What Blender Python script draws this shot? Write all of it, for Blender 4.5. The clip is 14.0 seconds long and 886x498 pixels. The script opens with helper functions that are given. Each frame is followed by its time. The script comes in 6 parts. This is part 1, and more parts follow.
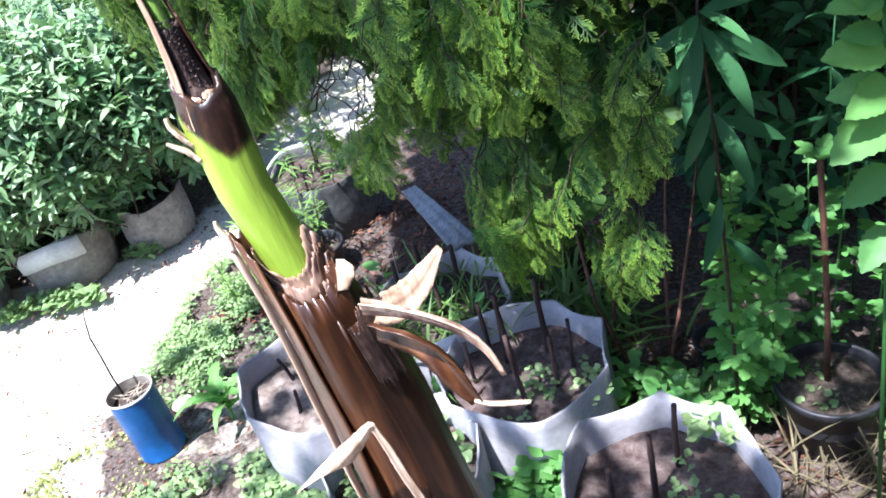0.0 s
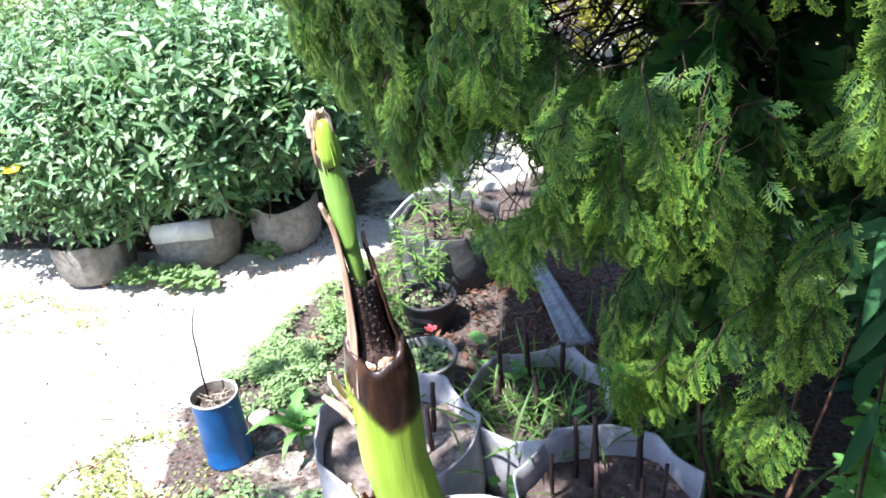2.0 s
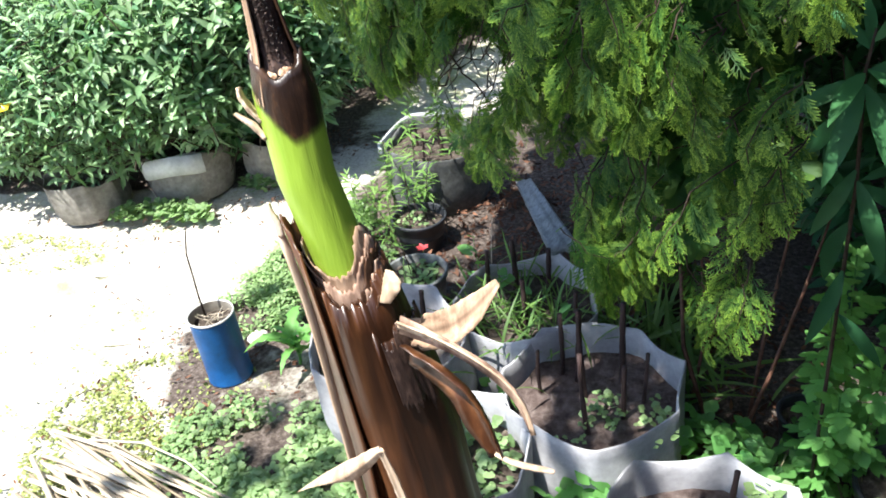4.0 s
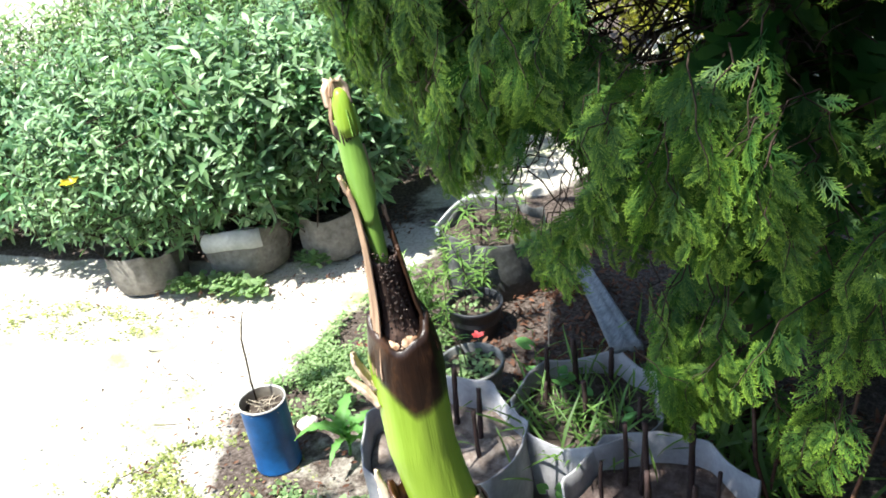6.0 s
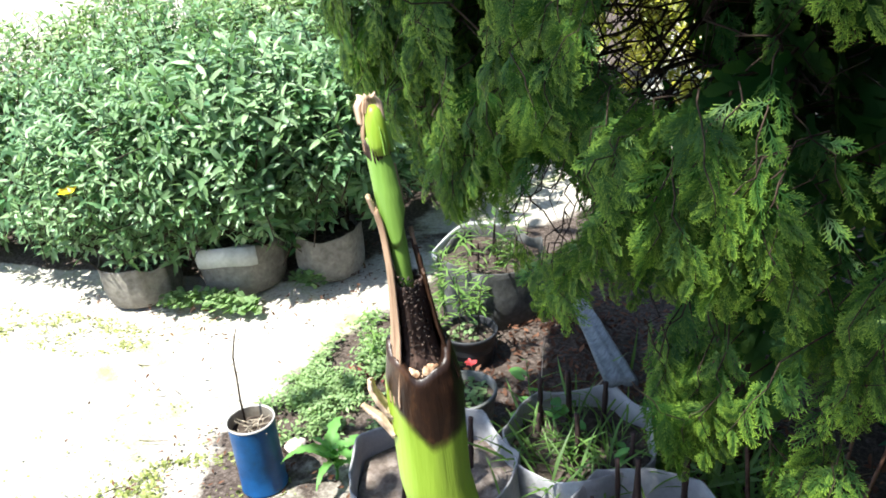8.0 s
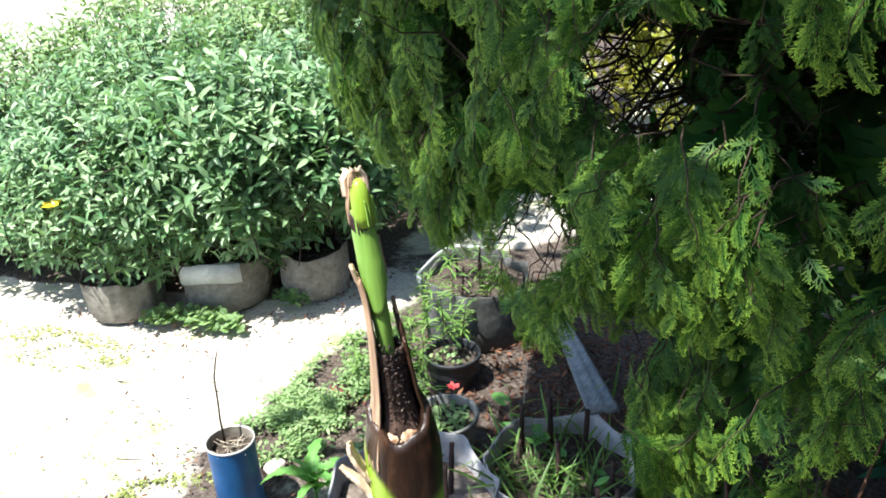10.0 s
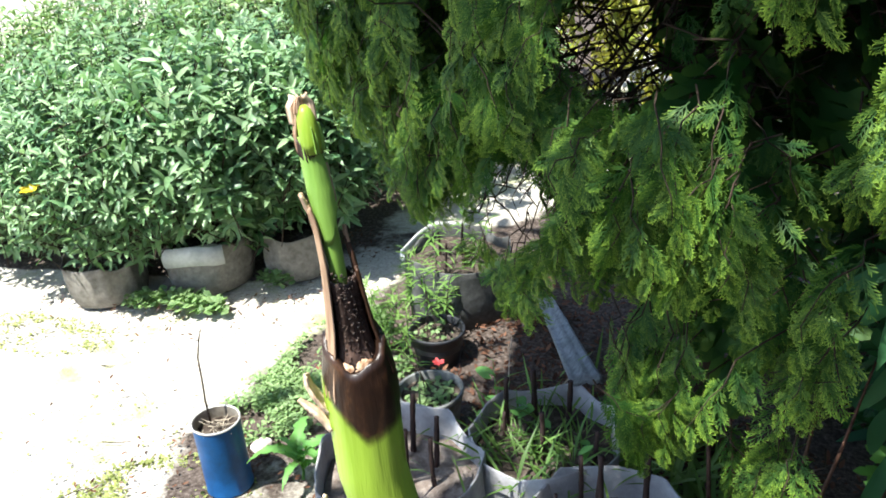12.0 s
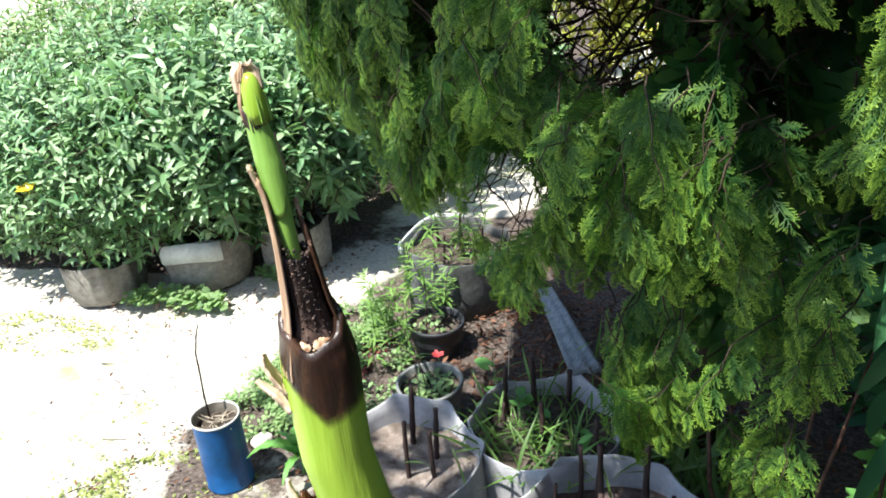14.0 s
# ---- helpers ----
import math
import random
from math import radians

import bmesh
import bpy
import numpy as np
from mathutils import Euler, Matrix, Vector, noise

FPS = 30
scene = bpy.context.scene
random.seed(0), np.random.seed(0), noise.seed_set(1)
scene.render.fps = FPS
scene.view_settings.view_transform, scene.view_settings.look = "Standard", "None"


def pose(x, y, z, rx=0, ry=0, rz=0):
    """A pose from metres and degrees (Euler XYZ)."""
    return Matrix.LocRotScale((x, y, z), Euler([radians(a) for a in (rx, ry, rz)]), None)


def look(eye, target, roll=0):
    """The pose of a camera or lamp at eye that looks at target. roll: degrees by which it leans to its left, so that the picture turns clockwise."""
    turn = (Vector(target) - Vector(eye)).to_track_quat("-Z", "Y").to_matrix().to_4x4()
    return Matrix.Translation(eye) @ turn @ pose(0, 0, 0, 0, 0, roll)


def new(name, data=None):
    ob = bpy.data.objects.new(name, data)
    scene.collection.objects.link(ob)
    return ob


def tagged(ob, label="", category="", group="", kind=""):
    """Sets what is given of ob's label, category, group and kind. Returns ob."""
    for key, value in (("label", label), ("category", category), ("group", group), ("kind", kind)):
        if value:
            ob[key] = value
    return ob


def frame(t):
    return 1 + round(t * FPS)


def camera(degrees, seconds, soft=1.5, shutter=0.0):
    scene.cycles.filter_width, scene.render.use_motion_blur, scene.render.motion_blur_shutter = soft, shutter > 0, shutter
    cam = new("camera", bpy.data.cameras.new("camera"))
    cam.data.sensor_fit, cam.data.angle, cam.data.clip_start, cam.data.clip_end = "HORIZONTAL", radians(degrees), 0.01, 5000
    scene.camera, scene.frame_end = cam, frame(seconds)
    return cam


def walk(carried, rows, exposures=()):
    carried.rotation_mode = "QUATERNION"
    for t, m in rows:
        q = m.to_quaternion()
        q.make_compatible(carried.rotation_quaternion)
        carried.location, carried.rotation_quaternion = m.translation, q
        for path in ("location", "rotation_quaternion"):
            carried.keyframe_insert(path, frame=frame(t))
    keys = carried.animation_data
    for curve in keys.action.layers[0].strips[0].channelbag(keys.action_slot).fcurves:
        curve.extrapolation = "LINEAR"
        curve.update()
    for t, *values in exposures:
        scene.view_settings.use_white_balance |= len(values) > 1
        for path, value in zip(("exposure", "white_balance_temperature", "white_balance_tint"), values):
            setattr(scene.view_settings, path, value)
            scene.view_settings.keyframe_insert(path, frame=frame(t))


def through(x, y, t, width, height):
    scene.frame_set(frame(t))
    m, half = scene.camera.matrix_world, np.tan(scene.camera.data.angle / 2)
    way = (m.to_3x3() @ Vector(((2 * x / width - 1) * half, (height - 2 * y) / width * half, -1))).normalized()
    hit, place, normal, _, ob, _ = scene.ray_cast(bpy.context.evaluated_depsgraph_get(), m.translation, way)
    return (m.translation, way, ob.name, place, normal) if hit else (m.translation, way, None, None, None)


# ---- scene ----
cam = camera(58.0, 14.0, 1.8)
PATH = [
    (0, (0.141, 0.199, 1.536), (-0.206, 1.844, 0.453), -17.1),
    (0.2, (0.078, 0.259, 1.512), (-0.159, 1.927, 0.434), -17.1),
    (0.4, (0.104, 0.265, 1.541), (-0.215, 1.871, 0.392), -14.0),
    (0.5, (0.075, 0.279, 1.552), (-0.252, 1.893, 0.417), -12.3),
    (1, (0.102, 0.308, 1.582), (-0.412, 1.92, 0.516), -9.1),
    (1.5, (0.098, 0.309, 1.599), (-0.504, 1.945, 0.619), -5.7),
    (2, (0.096, 0.312, 1.603), (-0.507, 1.958, 0.641), -5.9),
    (2.5, (0.131, 0.278, 1.558), (-0.418, 1.904, 0.531), -6.2),
    (2.7, (0.164, 0.237, 1.528), (-0.354, 1.825, 0.428), -6.1),
    (4.8, (0.135, 0.263, 1.548), (-0.529, 1.849, 0.526), -9.0),
    (5, (0.118, 0.286, 1.567), (-0.56, 1.895, 0.591), -8.3),
    (5.5, (0.104, 0.31, 1.581), (-0.611, 1.917, 0.629), -8.6),
    (6, (0.102, 0.317, 1.586), (-0.617, 1.936, 0.659), -8.2),
    (6.5, (0.097, 0.322, 1.587), (-0.638, 1.932, 0.657), -6.8),
    (7, (0.096, 0.334, 1.584), (-0.632, 1.949, 0.656), -6.5),
    (7.5, (0.096, 0.329, 1.584), (-0.627, 1.97, 0.697), -6.4),
    (8, (0.088, 0.32, 1.583), (-0.621, 1.974, 0.712), -5.4),
    (10.5, (0.09, 0.325, 1.603), (-0.585, 2.013, 0.771), -3.4),
    (11, (0.098, 0.324, 1.591), (-0.55, 2.009, 0.731), -4.1),
    (11.5, (0.107, 0.317, 1.585), (-0.532, 1.998, 0.709), -4.7),
    (12, (0.103, 0.319, 1.584), (-0.54, 1.998, 0.707), -4.3),
    (12.5, (0.102, 0.322, 1.588), (-0.547, 2.004, 0.722), -4.4),
    (13, (0.097, 0.326, 1.584), (-0.566, 1.998, 0.71), -4.3),
    (13.5, (0.11, 0.338, 1.583), (-0.527, 2.018, 0.704), -5.3),
    (14, (0.115, 0.329, 1.572), (-0.532, 1.999, 0.682), -5.4),
]
walk(cam, [(t, look(eye, target, roll)) for t, eye, target, roll in PATH], [(0, 1.94, 5650, 17), (2.7, 1.93, 6000, 13), (4.8, 1.55, 6300, 6), (14, 1.55, 6300, 6)])

# ---- world, sun, exposure ----
SUN_EL, SUN_AZ = radians(67), radians(233)      # azimuth of the sun seen from the garden, counted from +x
world = bpy.data.worlds.new("sky")
scene.world = world
world.use_nodes = True
wn = world.node_tree.nodes
sky = wn.new("ShaderNodeTexSky")
sky.sky_type, sky.sun_disc = "NISHITA", False
sky.sun_elevation, sky.sun_rotation = SUN_EL, radians(90) - SUN_AZ
world.node_tree.links.new(sky.outputs[0], wn["Background"].inputs[0])
wn["Background"].inputs[1].default_value = 0.11
sun_data = bpy.data.lights.new("sun", "SUN")
sun_data.energy, sun_data.angle, sun_data.color = 4.8, radians(0.6), (1.0, 0.95, 0.88)
sun = new("sun", sun_data)
sun.matrix_world = look((math.cos(SUN_AZ) * 9 * math.cos(SUN_EL), math.sin(SUN_AZ) * 9 * math.cos(SUN_EL), 9 * math.sin(SUN_EL)), (0, 0, 0))

# ---- materials ----
def material(name, rough=0.7, spec=0.3):
    m = bpy.data.materials.new(name)
    m.use_nodes = True
    b = m.node_tree.nodes["Principled BSDF"]
    b.inputs["Roughness"].default_value = rough
    b.inputs["Specular IOR Level"].default_value = spec
    return m, m.node_tree.nodes, m.node_tree.links, b


def ramp(nodes, stops):
    r = nodes.new("ShaderNodeValToRGB")
    while len(r.color_ramp.elements) < len(stops):
        r.color_ramp.elements.new(0.5)
    for e, (p, c) in zip(r.color_ramp.elements, stops):
        e.position, e.color = p, (*c, 1)
    return r


def noise_tex(nodes, links, scale, detail=4, rough=0.6, stretch=(1, 1, 1)):
    co = nodes.new("ShaderNodeTexCoord")
    mp = nodes.new("ShaderNodeMapping")
    mp.inputs["Scale"].default_value = stretch
    links.new(co.outputs["Object"], mp.inputs[0])
    n = nodes.new("ShaderNodeTexNoise")
    n.inputs["Scale"].default_value, n.inputs["Detail"].default_value, n.inputs["Roughness"].default_value = scale, detail, rough
    links.new(mp.outputs[0], n.inputs["Vector"])
    return n


def mixed(nodes, links, fac, a, b, kind="MIX"):
    m = nodes.new("ShaderNodeMix")
    m.data_type, m.blend_type = "RGBA", kind
    for sock, v in ((m.inputs[0], fac), (m.inputs[6], a), (m.inputs[7], b)):
        if isinstance(v, (int, float)):
            sock.default_value = v
        elif isinstance(v, tuple):
            sock.default_value = (*v, 1)
        else:
            links.new(v, sock)
    return m.outputs[2]


def bump(nodes, links, b, height, strength=0.4, dist=0.01):
    k = nodes.new("ShaderNodeBump")
    k.inputs["Strength"].default_value, k.inputs["Distance"].default_value = strength, dist
    links.new(height, k.inputs["Height"])
    links.new(k.outputs[0], b.inputs["Normal"])


def leaf_material(name, dark, fresh, rough=0.42, spec=0.4, through=0.35, glow=(0.25, 0.45, 0.04), vary=0.35):
    """Leaves: the tone written on the mesh runs from old growth and painted inner shade to fresh growth, each leaf
    differs, light comes through.
    """
    m, n, l, b = material(name, rough, spec)
    tone = n.new("ShaderNodeAttribute")
    tone.attribute_name = "tone"
    geo = n.new("ShaderNodeNewGeometry")
    col = mixed(n, l, tone.outputs["Fac"], dark, fresh)
    hs = n.new("ShaderNodeHueSaturation")
    mr = n.new("ShaderNodeMapRange")
    mr.inputs[3].default_value, mr.inputs[4].default_value = 1 - vary, 1 + vary
    l.new(geo.outputs["Random Per Island"], mr.inputs[0])
    l.new(mr.outputs[0], hs.inputs["Value"])
    l.new(col, hs.inputs["Color"])
    nz = noise_tex(n, l, 60, 3)
    c2 = mixed(n, l, 0.35, hs.outputs[0], mixed(n, l, nz.outputs[0], (0.3, 0.3, 0.3), (1.0, 1.0, 1.0)), "MULTIPLY")
    l.new(c2, b.inputs["Base Color"])
    tr = n.new("ShaderNodeBsdfTranslucent")
    l.new(mixed(n, l, 0.5, hs.outputs[0], glow), tr.inputs[0])
    mx = n.new("ShaderNodeMixShader")
    mx.inputs[0].default_value = through
    l.new(b.outputs[0], mx.inputs[1])
    l.new(tr.outputs[0], mx.inputs[2])
    l.new(mx.outputs[0], n["Material Output"].inputs[0])
    return m


def plain(name, stops, scale=20, rough=0.7, spec=0.3, stretch=(1, 1, 1), relief=0.3, depth=0.004, detail=5, big=2.5):
    """A mottled surface: fine grain through a ramp, broad stains over it, relief from the same grain."""
    m, n, l, b = material(name, rough, spec)
    nz = noise_tex(n, l, scale, detail, 0.65, stretch)
    r = ramp(n, stops)
    l.new(nz.outputs[0], r.inputs[0])
    st = noise_tex(n, l, big, 3)
    sr = ramp(n, [(0.3, (0.62, 0.62, 0.62)), (0.7, (1.1, 1.1, 1.1))])
    l.new(st.outputs[0], sr.inputs[0])
    l.new(mixed(n, l, 0.8, r.outputs[0], sr.outputs[0], "MULTIPLY"), b.inputs["Base Color"])
    bump(n, l, b, nz.outputs[0], relief, depth)
    return m


def ground_material():
    m, n, l, b = material("ground_soil", 0.95, 0.1)
    at = n.new("ShaderNodeAttribute")
    at.attribute_name = "dry"
    edge = noise_tex(n, l, 9, 6, 0.7)
    add = n.new("ShaderNodeMath")
    add.operation = "MULTIPLY_ADD"
    l.new(edge.outputs[0], add.inputs[0])
    add.inputs[1].default_value, add.inputs[2].default_value = 0.9, -0.45
    add2 = n.new("ShaderNodeMath")
    l.new(add.outputs[0], add2.inputs[0])
    l.new(at.outputs["Fac"], add2.inputs[1])
    mask = ramp(n, [(0.38, (0, 0, 0)), (0.62, (1, 1, 1))])
    l.new(add2.outputs[0], mask.inputs[0])
    fine = noise_tex(n, l, 70, 6, 0.7)
    soil = ramp(n, [(0.3, (0.03, 0.022, 0.018)), (0.5, (0.082, 0.064, 0.054)), (0.72, (0.2, 0.165, 0.145))])
    l.new(fine.outputs[0], soil.inputs[0])
    sand = ramp(n, [(0.3, (0.30, 0.27, 0.22)), (0.5, (0.50, 0.46, 0.40)), (0.7, (0.62, 0.59, 0.53))])
    l.new(fine.outputs[0], sand.inputs[0])
    grass = noise_tex(n, l, 3.2, 5, 0.7)
    gm = ramp(n, [(0.52, (0, 0, 0)), (0.68, (1, 1, 1))])
    l.new(grass.outputs[0], gm.inputs[0])
    sand2 = mixed(n, l, gm.outputs[0], sand.outputs[0], (0.34, 0.36, 0.17))
    l.new(mixed(n, l, mask.outputs[0], soil.outputs[0], sand2), b.inputs["Base Color"])
    bump(n, l, b, fine.outputs[0], 0.7, 0.012)
    return m


GROUND = ground_material()
# the dark end is near black to carry the shade inside the crown
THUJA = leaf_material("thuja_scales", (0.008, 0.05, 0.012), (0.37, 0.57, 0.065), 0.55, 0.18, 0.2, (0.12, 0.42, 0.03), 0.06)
BUSH_LIGHT = leaf_material("light_shrub_leaves", (0.08, 0.19, 0.06), (0.42, 0.58, 0.26), 0.45, 0.4, 0.3, (0.3, 0.45, 0.06), 0.35)
BUSH = leaf_material("glossy_shrub_leaves", (0.055, 0.16, 0.065), (0.4, 0.57, 0.3), 0.42, 0.45, 0.3, (0.2, 0.4, 0.06), 0.35)
BUSH_YELLOW = leaf_material("yellow_shrub_leaves", (0.1, 0.14, 0.02), (0.42, 0.4, 0.05), 0.4, 0.4, 0.3, (0.5, 0.5, 0.05), 0.35)
WEED = leaf_material("weed_leaves", (0.12, 0.22, 0.09), (0.34, 0.47, 0.2), 0.5, 0.35, 0.35, (0.25, 0.5, 0.05), 0.35)
PALE_WEED = leaf_material("pale_weed_leaves", (0.17, 0.22, 0.06), (0.36, 0.4, 0.14), 0.55, 0.3, 0.35, (0.4, 0.5, 0.08), 0.35)
BIGLEAF = leaf_material("soft_green_leaves", (0.035, 0.14, 0.04), (0.19, 0.43, 0.11), 0.5, 0.35, 0.4, (0.3, 0.6, 0.06), 0.3)
CANOPY = leaf_material("canopy_leaves", (0.03, 0.09, 0.02), (0.09, 0.2, 0.05), 0.5, 0.35, 0.14, (0.15, 0.35, 0.05), 0.3)
LANCE = leaf_material("dark_lance_leaves", (0.016, 0.07, 0.032), (0.07, 0.2, 0.065), 0.5, 0.22, 0.25, (0.1, 0.35, 0.06), 0.25)
GRASSY = leaf_material("grass_blades", (0.06, 0.15, 0.03), (0.2, 0.33, 0.08), 0.5, 0.35, 0.35, (0.25, 0.45, 0.05), 0.35)
DRY_BLADE = leaf_material("withered_blades", (0.09, 0.075, 0.045), (0.24, 0.21, 0.12), 0.8, 0.2, 0.15, (0.4, 0.35, 0.1), 0.4)
LITTER = leaf_material("dead_leaves", (0.05, 0.022, 0.014), (0.18, 0.09, 0.055), 0.8, 0.2, 0.12, (0.3, 0.12, 0.05), 0.6)
FADED = leaf_material("faded_petals", (0.12, 0.03, 0.03), (0.3, 0.1, 0.09), 0.8, 0.2, 0.2, (0.4, 0.1, 0.08), 0.4)
PETAL = leaf_material("pink_petals", (0.4, 0.02, 0.03), (0.75, 0.15, 0.15), 0.6, 0.3, 0.3, (0.7, 0.1, 0.1), 0.3)
YELLOW = leaf_material("yellow_petals", (0.75, 0.5, 0.02), (0.85, 0.68, 0.05), 0.6, 0.3, 0.3, (0.9, 0.7, 0.05), 0.2)
STRAW = leaf_material("dry_straw", (0.28, 0.22, 0.15), (0.6, 0.53, 0.42), 0.8, 0.2, 0.1, (0.6, 0.5, 0.3), 0.4)
BARK = plain("brown_bark", [(0.3, (0.035, 0.024, 0.018)), (0.7, (0.13, 0.09, 0.065))], 45, 0.9, 0.15, (1, 1, 0.25), 0.6)
CANE = plain("dark_cut_canes", [(0.3, (0.014, 0.009, 0.009)), (0.7, (0.075, 0.045, 0.04))], 60, 0.75, 0.25, (1, 1, 0.3), 0.5, 0.003)
CANE_RED = plain("reddish_cane_bark", [(0.3, (0.06, 0.028, 0.018)), (0.7, (0.2, 0.1, 0.065))], 60, 0.8, 0.2, (1, 1, 0.3), 0.5, 0.003)
TWIG = plain("dark_twig_bark", [(0.3, (0.02, 0.014, 0.01)), (0.7, (0.08, 0.055, 0.04))], 80, 0.85, 0.2, (1, 1, 0.4), 0.4, 0.002)
FELT = plain("grey_felt_fabric", [(0.3, (0.34, 0.335, 0.35)), (0.6, (0.41, 0.405, 0.42)), (0.8, (0.47, 0.465, 0.475))], 70, 0.95, 0.1, (1, 1, 1), 0.3, 0.003, 6, 7)
FELT_OLD = plain("weathered_grey_fabric", [(0.3, (0.16, 0.145, 0.125)), (0.6, (0.27, 0.25, 0.22)), (0.8, (0.36, 0.34, 0.31))], 40, 0.95, 0.1, (1, 1, 1), 0.4, 0.004, 6, 6)
# grey felt with its shade put into the colour
FELT_SHADED = plain("shaded_grey_fabric", [(0.3, (0.07, 0.072, 0.07)), (0.6, (0.13, 0.133, 0.13)), (0.8, (0.2, 0.205, 0.2))], 40, 0.95, 0.1, (1, 1, 1), 0.4, 0.004, 6, 6)
FELT_PALE = plain("pale_fabric_band_and_lit_rim", [(0.3, (0.44, 0.45, 0.45)), (0.7, (0.58, 0.59, 0.59))], 60, 0.9, 0.15, (1, 1, 1), 0.3, 0.003, 6, 8)
BAG_SOIL = plain("sandy_potting_soil", [(0.3, (0.10, 0.075, 0.062)), (0.5, (0.22, 0.18, 0.155)), (0.75, (0.37, 0.325, 0.29))], 38, 0.97, 0.08, (1, 1, 1), 0.9, 0.012, 8, 5)
# bag soil darkened for two bags, their shade put into the colour
SHADED_SOIL = plain("shaded_potting_soil", [(0.3, (0.045, 0.03, 0.027)), (0.5, (0.11, 0.082, 0.074)), (0.75, (0.22, 0.18, 0.165))], 38, 0.97, 0.08, (1, 1, 1), 0.9, 0.012, 8, 5)
DARK_SOIL = plain("dark_potting_soil", [(0.3, (0.03, 0.022, 0.018)), (0.55, (0.10, 0.08, 0.065)), (0.8, (0.26, 0.22, 0.19))], 60, 0.97, 0.08, (1, 1, 1), 0.9, 0.012, 8, 7)
BLACK_POT = plain("black_plastic", [(0.3, (0.012, 0.013, 0.016)), (0.7, (0.035, 0.037, 0.043))], 30, 0.5, 0.4, (1, 1, 1), 0.15, 0.002)
GREY_POT = plain("dusty_grey_plastic", [(0.3, (0.12, 0.125, 0.12)), (0.7, (0.25, 0.255, 0.25))], 30, 0.7, 0.3, (1, 1, 1), 0.2, 0.002, 6, 10)
STONE = plain("pale_pink_stone", [(0.3, (0.45, 0.36, 0.33)), (0.7, (0.68, 0.6, 0.57))], 25, 0.85, 0.2, (1, 1, 1), 0.4, 0.004)
PLANK = plain("weathered_grey_board", [(0.3, (0.14, 0.15, 0.165)), (0.55, (0.27, 0.285, 0.3)), (0.8, (0.38, 0.395, 0.41))], 26, 0.9, 0.15, (4, 0.6, 4), 0.6, 0.004, 7, 6)
# wall colour kept very dark so that it stands for deep shade
WALL = plain("shade_brown_wall", [(0.3, (0.035, 0.026, 0.022)), (0.7, (0.075, 0.056, 0.048))], 18, 0.95, 0.1, (1, 1, 1), 0.4, 0.006)

# ---- building tools ----


def mesh_np(name, V, F, mat, parent=None, tone=None, smooth=False):
    """One mesh object from arrays: V n x 3, F m x k, tone one number for each vertex."""
    V, F = np.asarray(V, float), np.asarray(F, int)
    me = bpy.data.meshes.new(name)
    me.vertices.add(len(V))
    me.vertices.foreach_set("co", V.ravel())
    me.loops.add(F.size)
    me.loops.foreach_set("vertex_index", F.ravel())
    me.polygons.add(len(F))
    me.polygons.foreach_set("loop_start", np.arange(0, F.size, F.shape[1]))
    me.update(calc_edges=True)
    if smooth:
        me.polygons.foreach_set("use_smooth", np.ones(len(F), bool))
    if tone is not None:
        a = me.attributes.new("tone", "FLOAT", "POINT")
        a.data.foreach_set("value", np.clip(np.asarray(tone, float), 0, 1))
    me.materials.append(mat)
    ob = new(name, me)
    ob.parent = parent
    return ob


def part(name, bm, mat, parent, label=""):
    me = bpy.data.meshes.new(name)
    bm.to_mesh(me)
    bm.free()
    me.materials.append(mat)
    ob = new(name, me)
    ob.parent = parent
    for p in me.polygons:
        p.use_smooth = True
    return tagged(ob, label)


def thing(name, at, label, category, group=""):
    ob = new(name)
    ob.location = at
    ob.empty_display_size = 0.05
    return tagged(ob, label, category, group)


def frames_from(direction, up, spin=0.0):
    """n rotation matrices whose y axis follows direction and whose z axis leans to up."""
    d = direction / np.linalg.norm(direction, axis=1, keepdims=True)
    x = np.cross(d, up)
    x /= np.linalg.norm(x, axis=1, keepdims=True) + 1e-9
    z = np.cross(x, d)
    c, s = np.cos(spin), np.sin(spin)
    c, s = np.reshape(c, (-1, 1)), np.reshape(s, (-1, 1))
    x2, z2 = x * c + z * s, z * c - x * s
    return np.stack([x2, d, z2], axis=2)


def scatter(template, R, P, S):
    """Copies of a template (verts, faces, tones) into one set of arrays."""
    tv, tf, tt = template
    S = np.asarray(S, float)
    S = S[:, None, None] if S.ndim == 1 else S[:, None, :]
    V = np.einsum("nij,nkj->nki", R, tv[None] * S) + P[:, None, :]
    F = tf[None] + (np.arange(len(P)) * len(tv))[:, None, None]
    return V.reshape(-1, 3), F.reshape(-1, tf.shape[1]), np.broadcast_to(tt, (len(P), len(tv)))


def leaf_template(width=0.26, stations=5, fold=0.25, droop=0.18, peak=0.42, wave=0.0):
    """A leaf one unit long along y: a midrib and two blades, narrow at both ends."""
    V, F, T = [], [], []
    for i in range(stations):
        u = i / (stations - 1)
        w = width / 2 * (max(1e-3, math.sin(math.pi * u ** (math.log(0.5) / math.log(peak))) ** 0.8) if 0 < u < 1 else 0.02)
        z = -droop * u * u
        for side in (-1, 0, 1):
            V.append((side * w, u, z + abs(side) * w * fold + wave * math.sin(7 * u + side) * abs(side)))
            T.append(0.12 * u)
    for i in range(stations - 1):
        for c in (0, 1):
            a = i * 3 + c
            F.append((a, a + 1, a + 4, a + 3))
    return np.array(V), np.array(F), np.array(T)


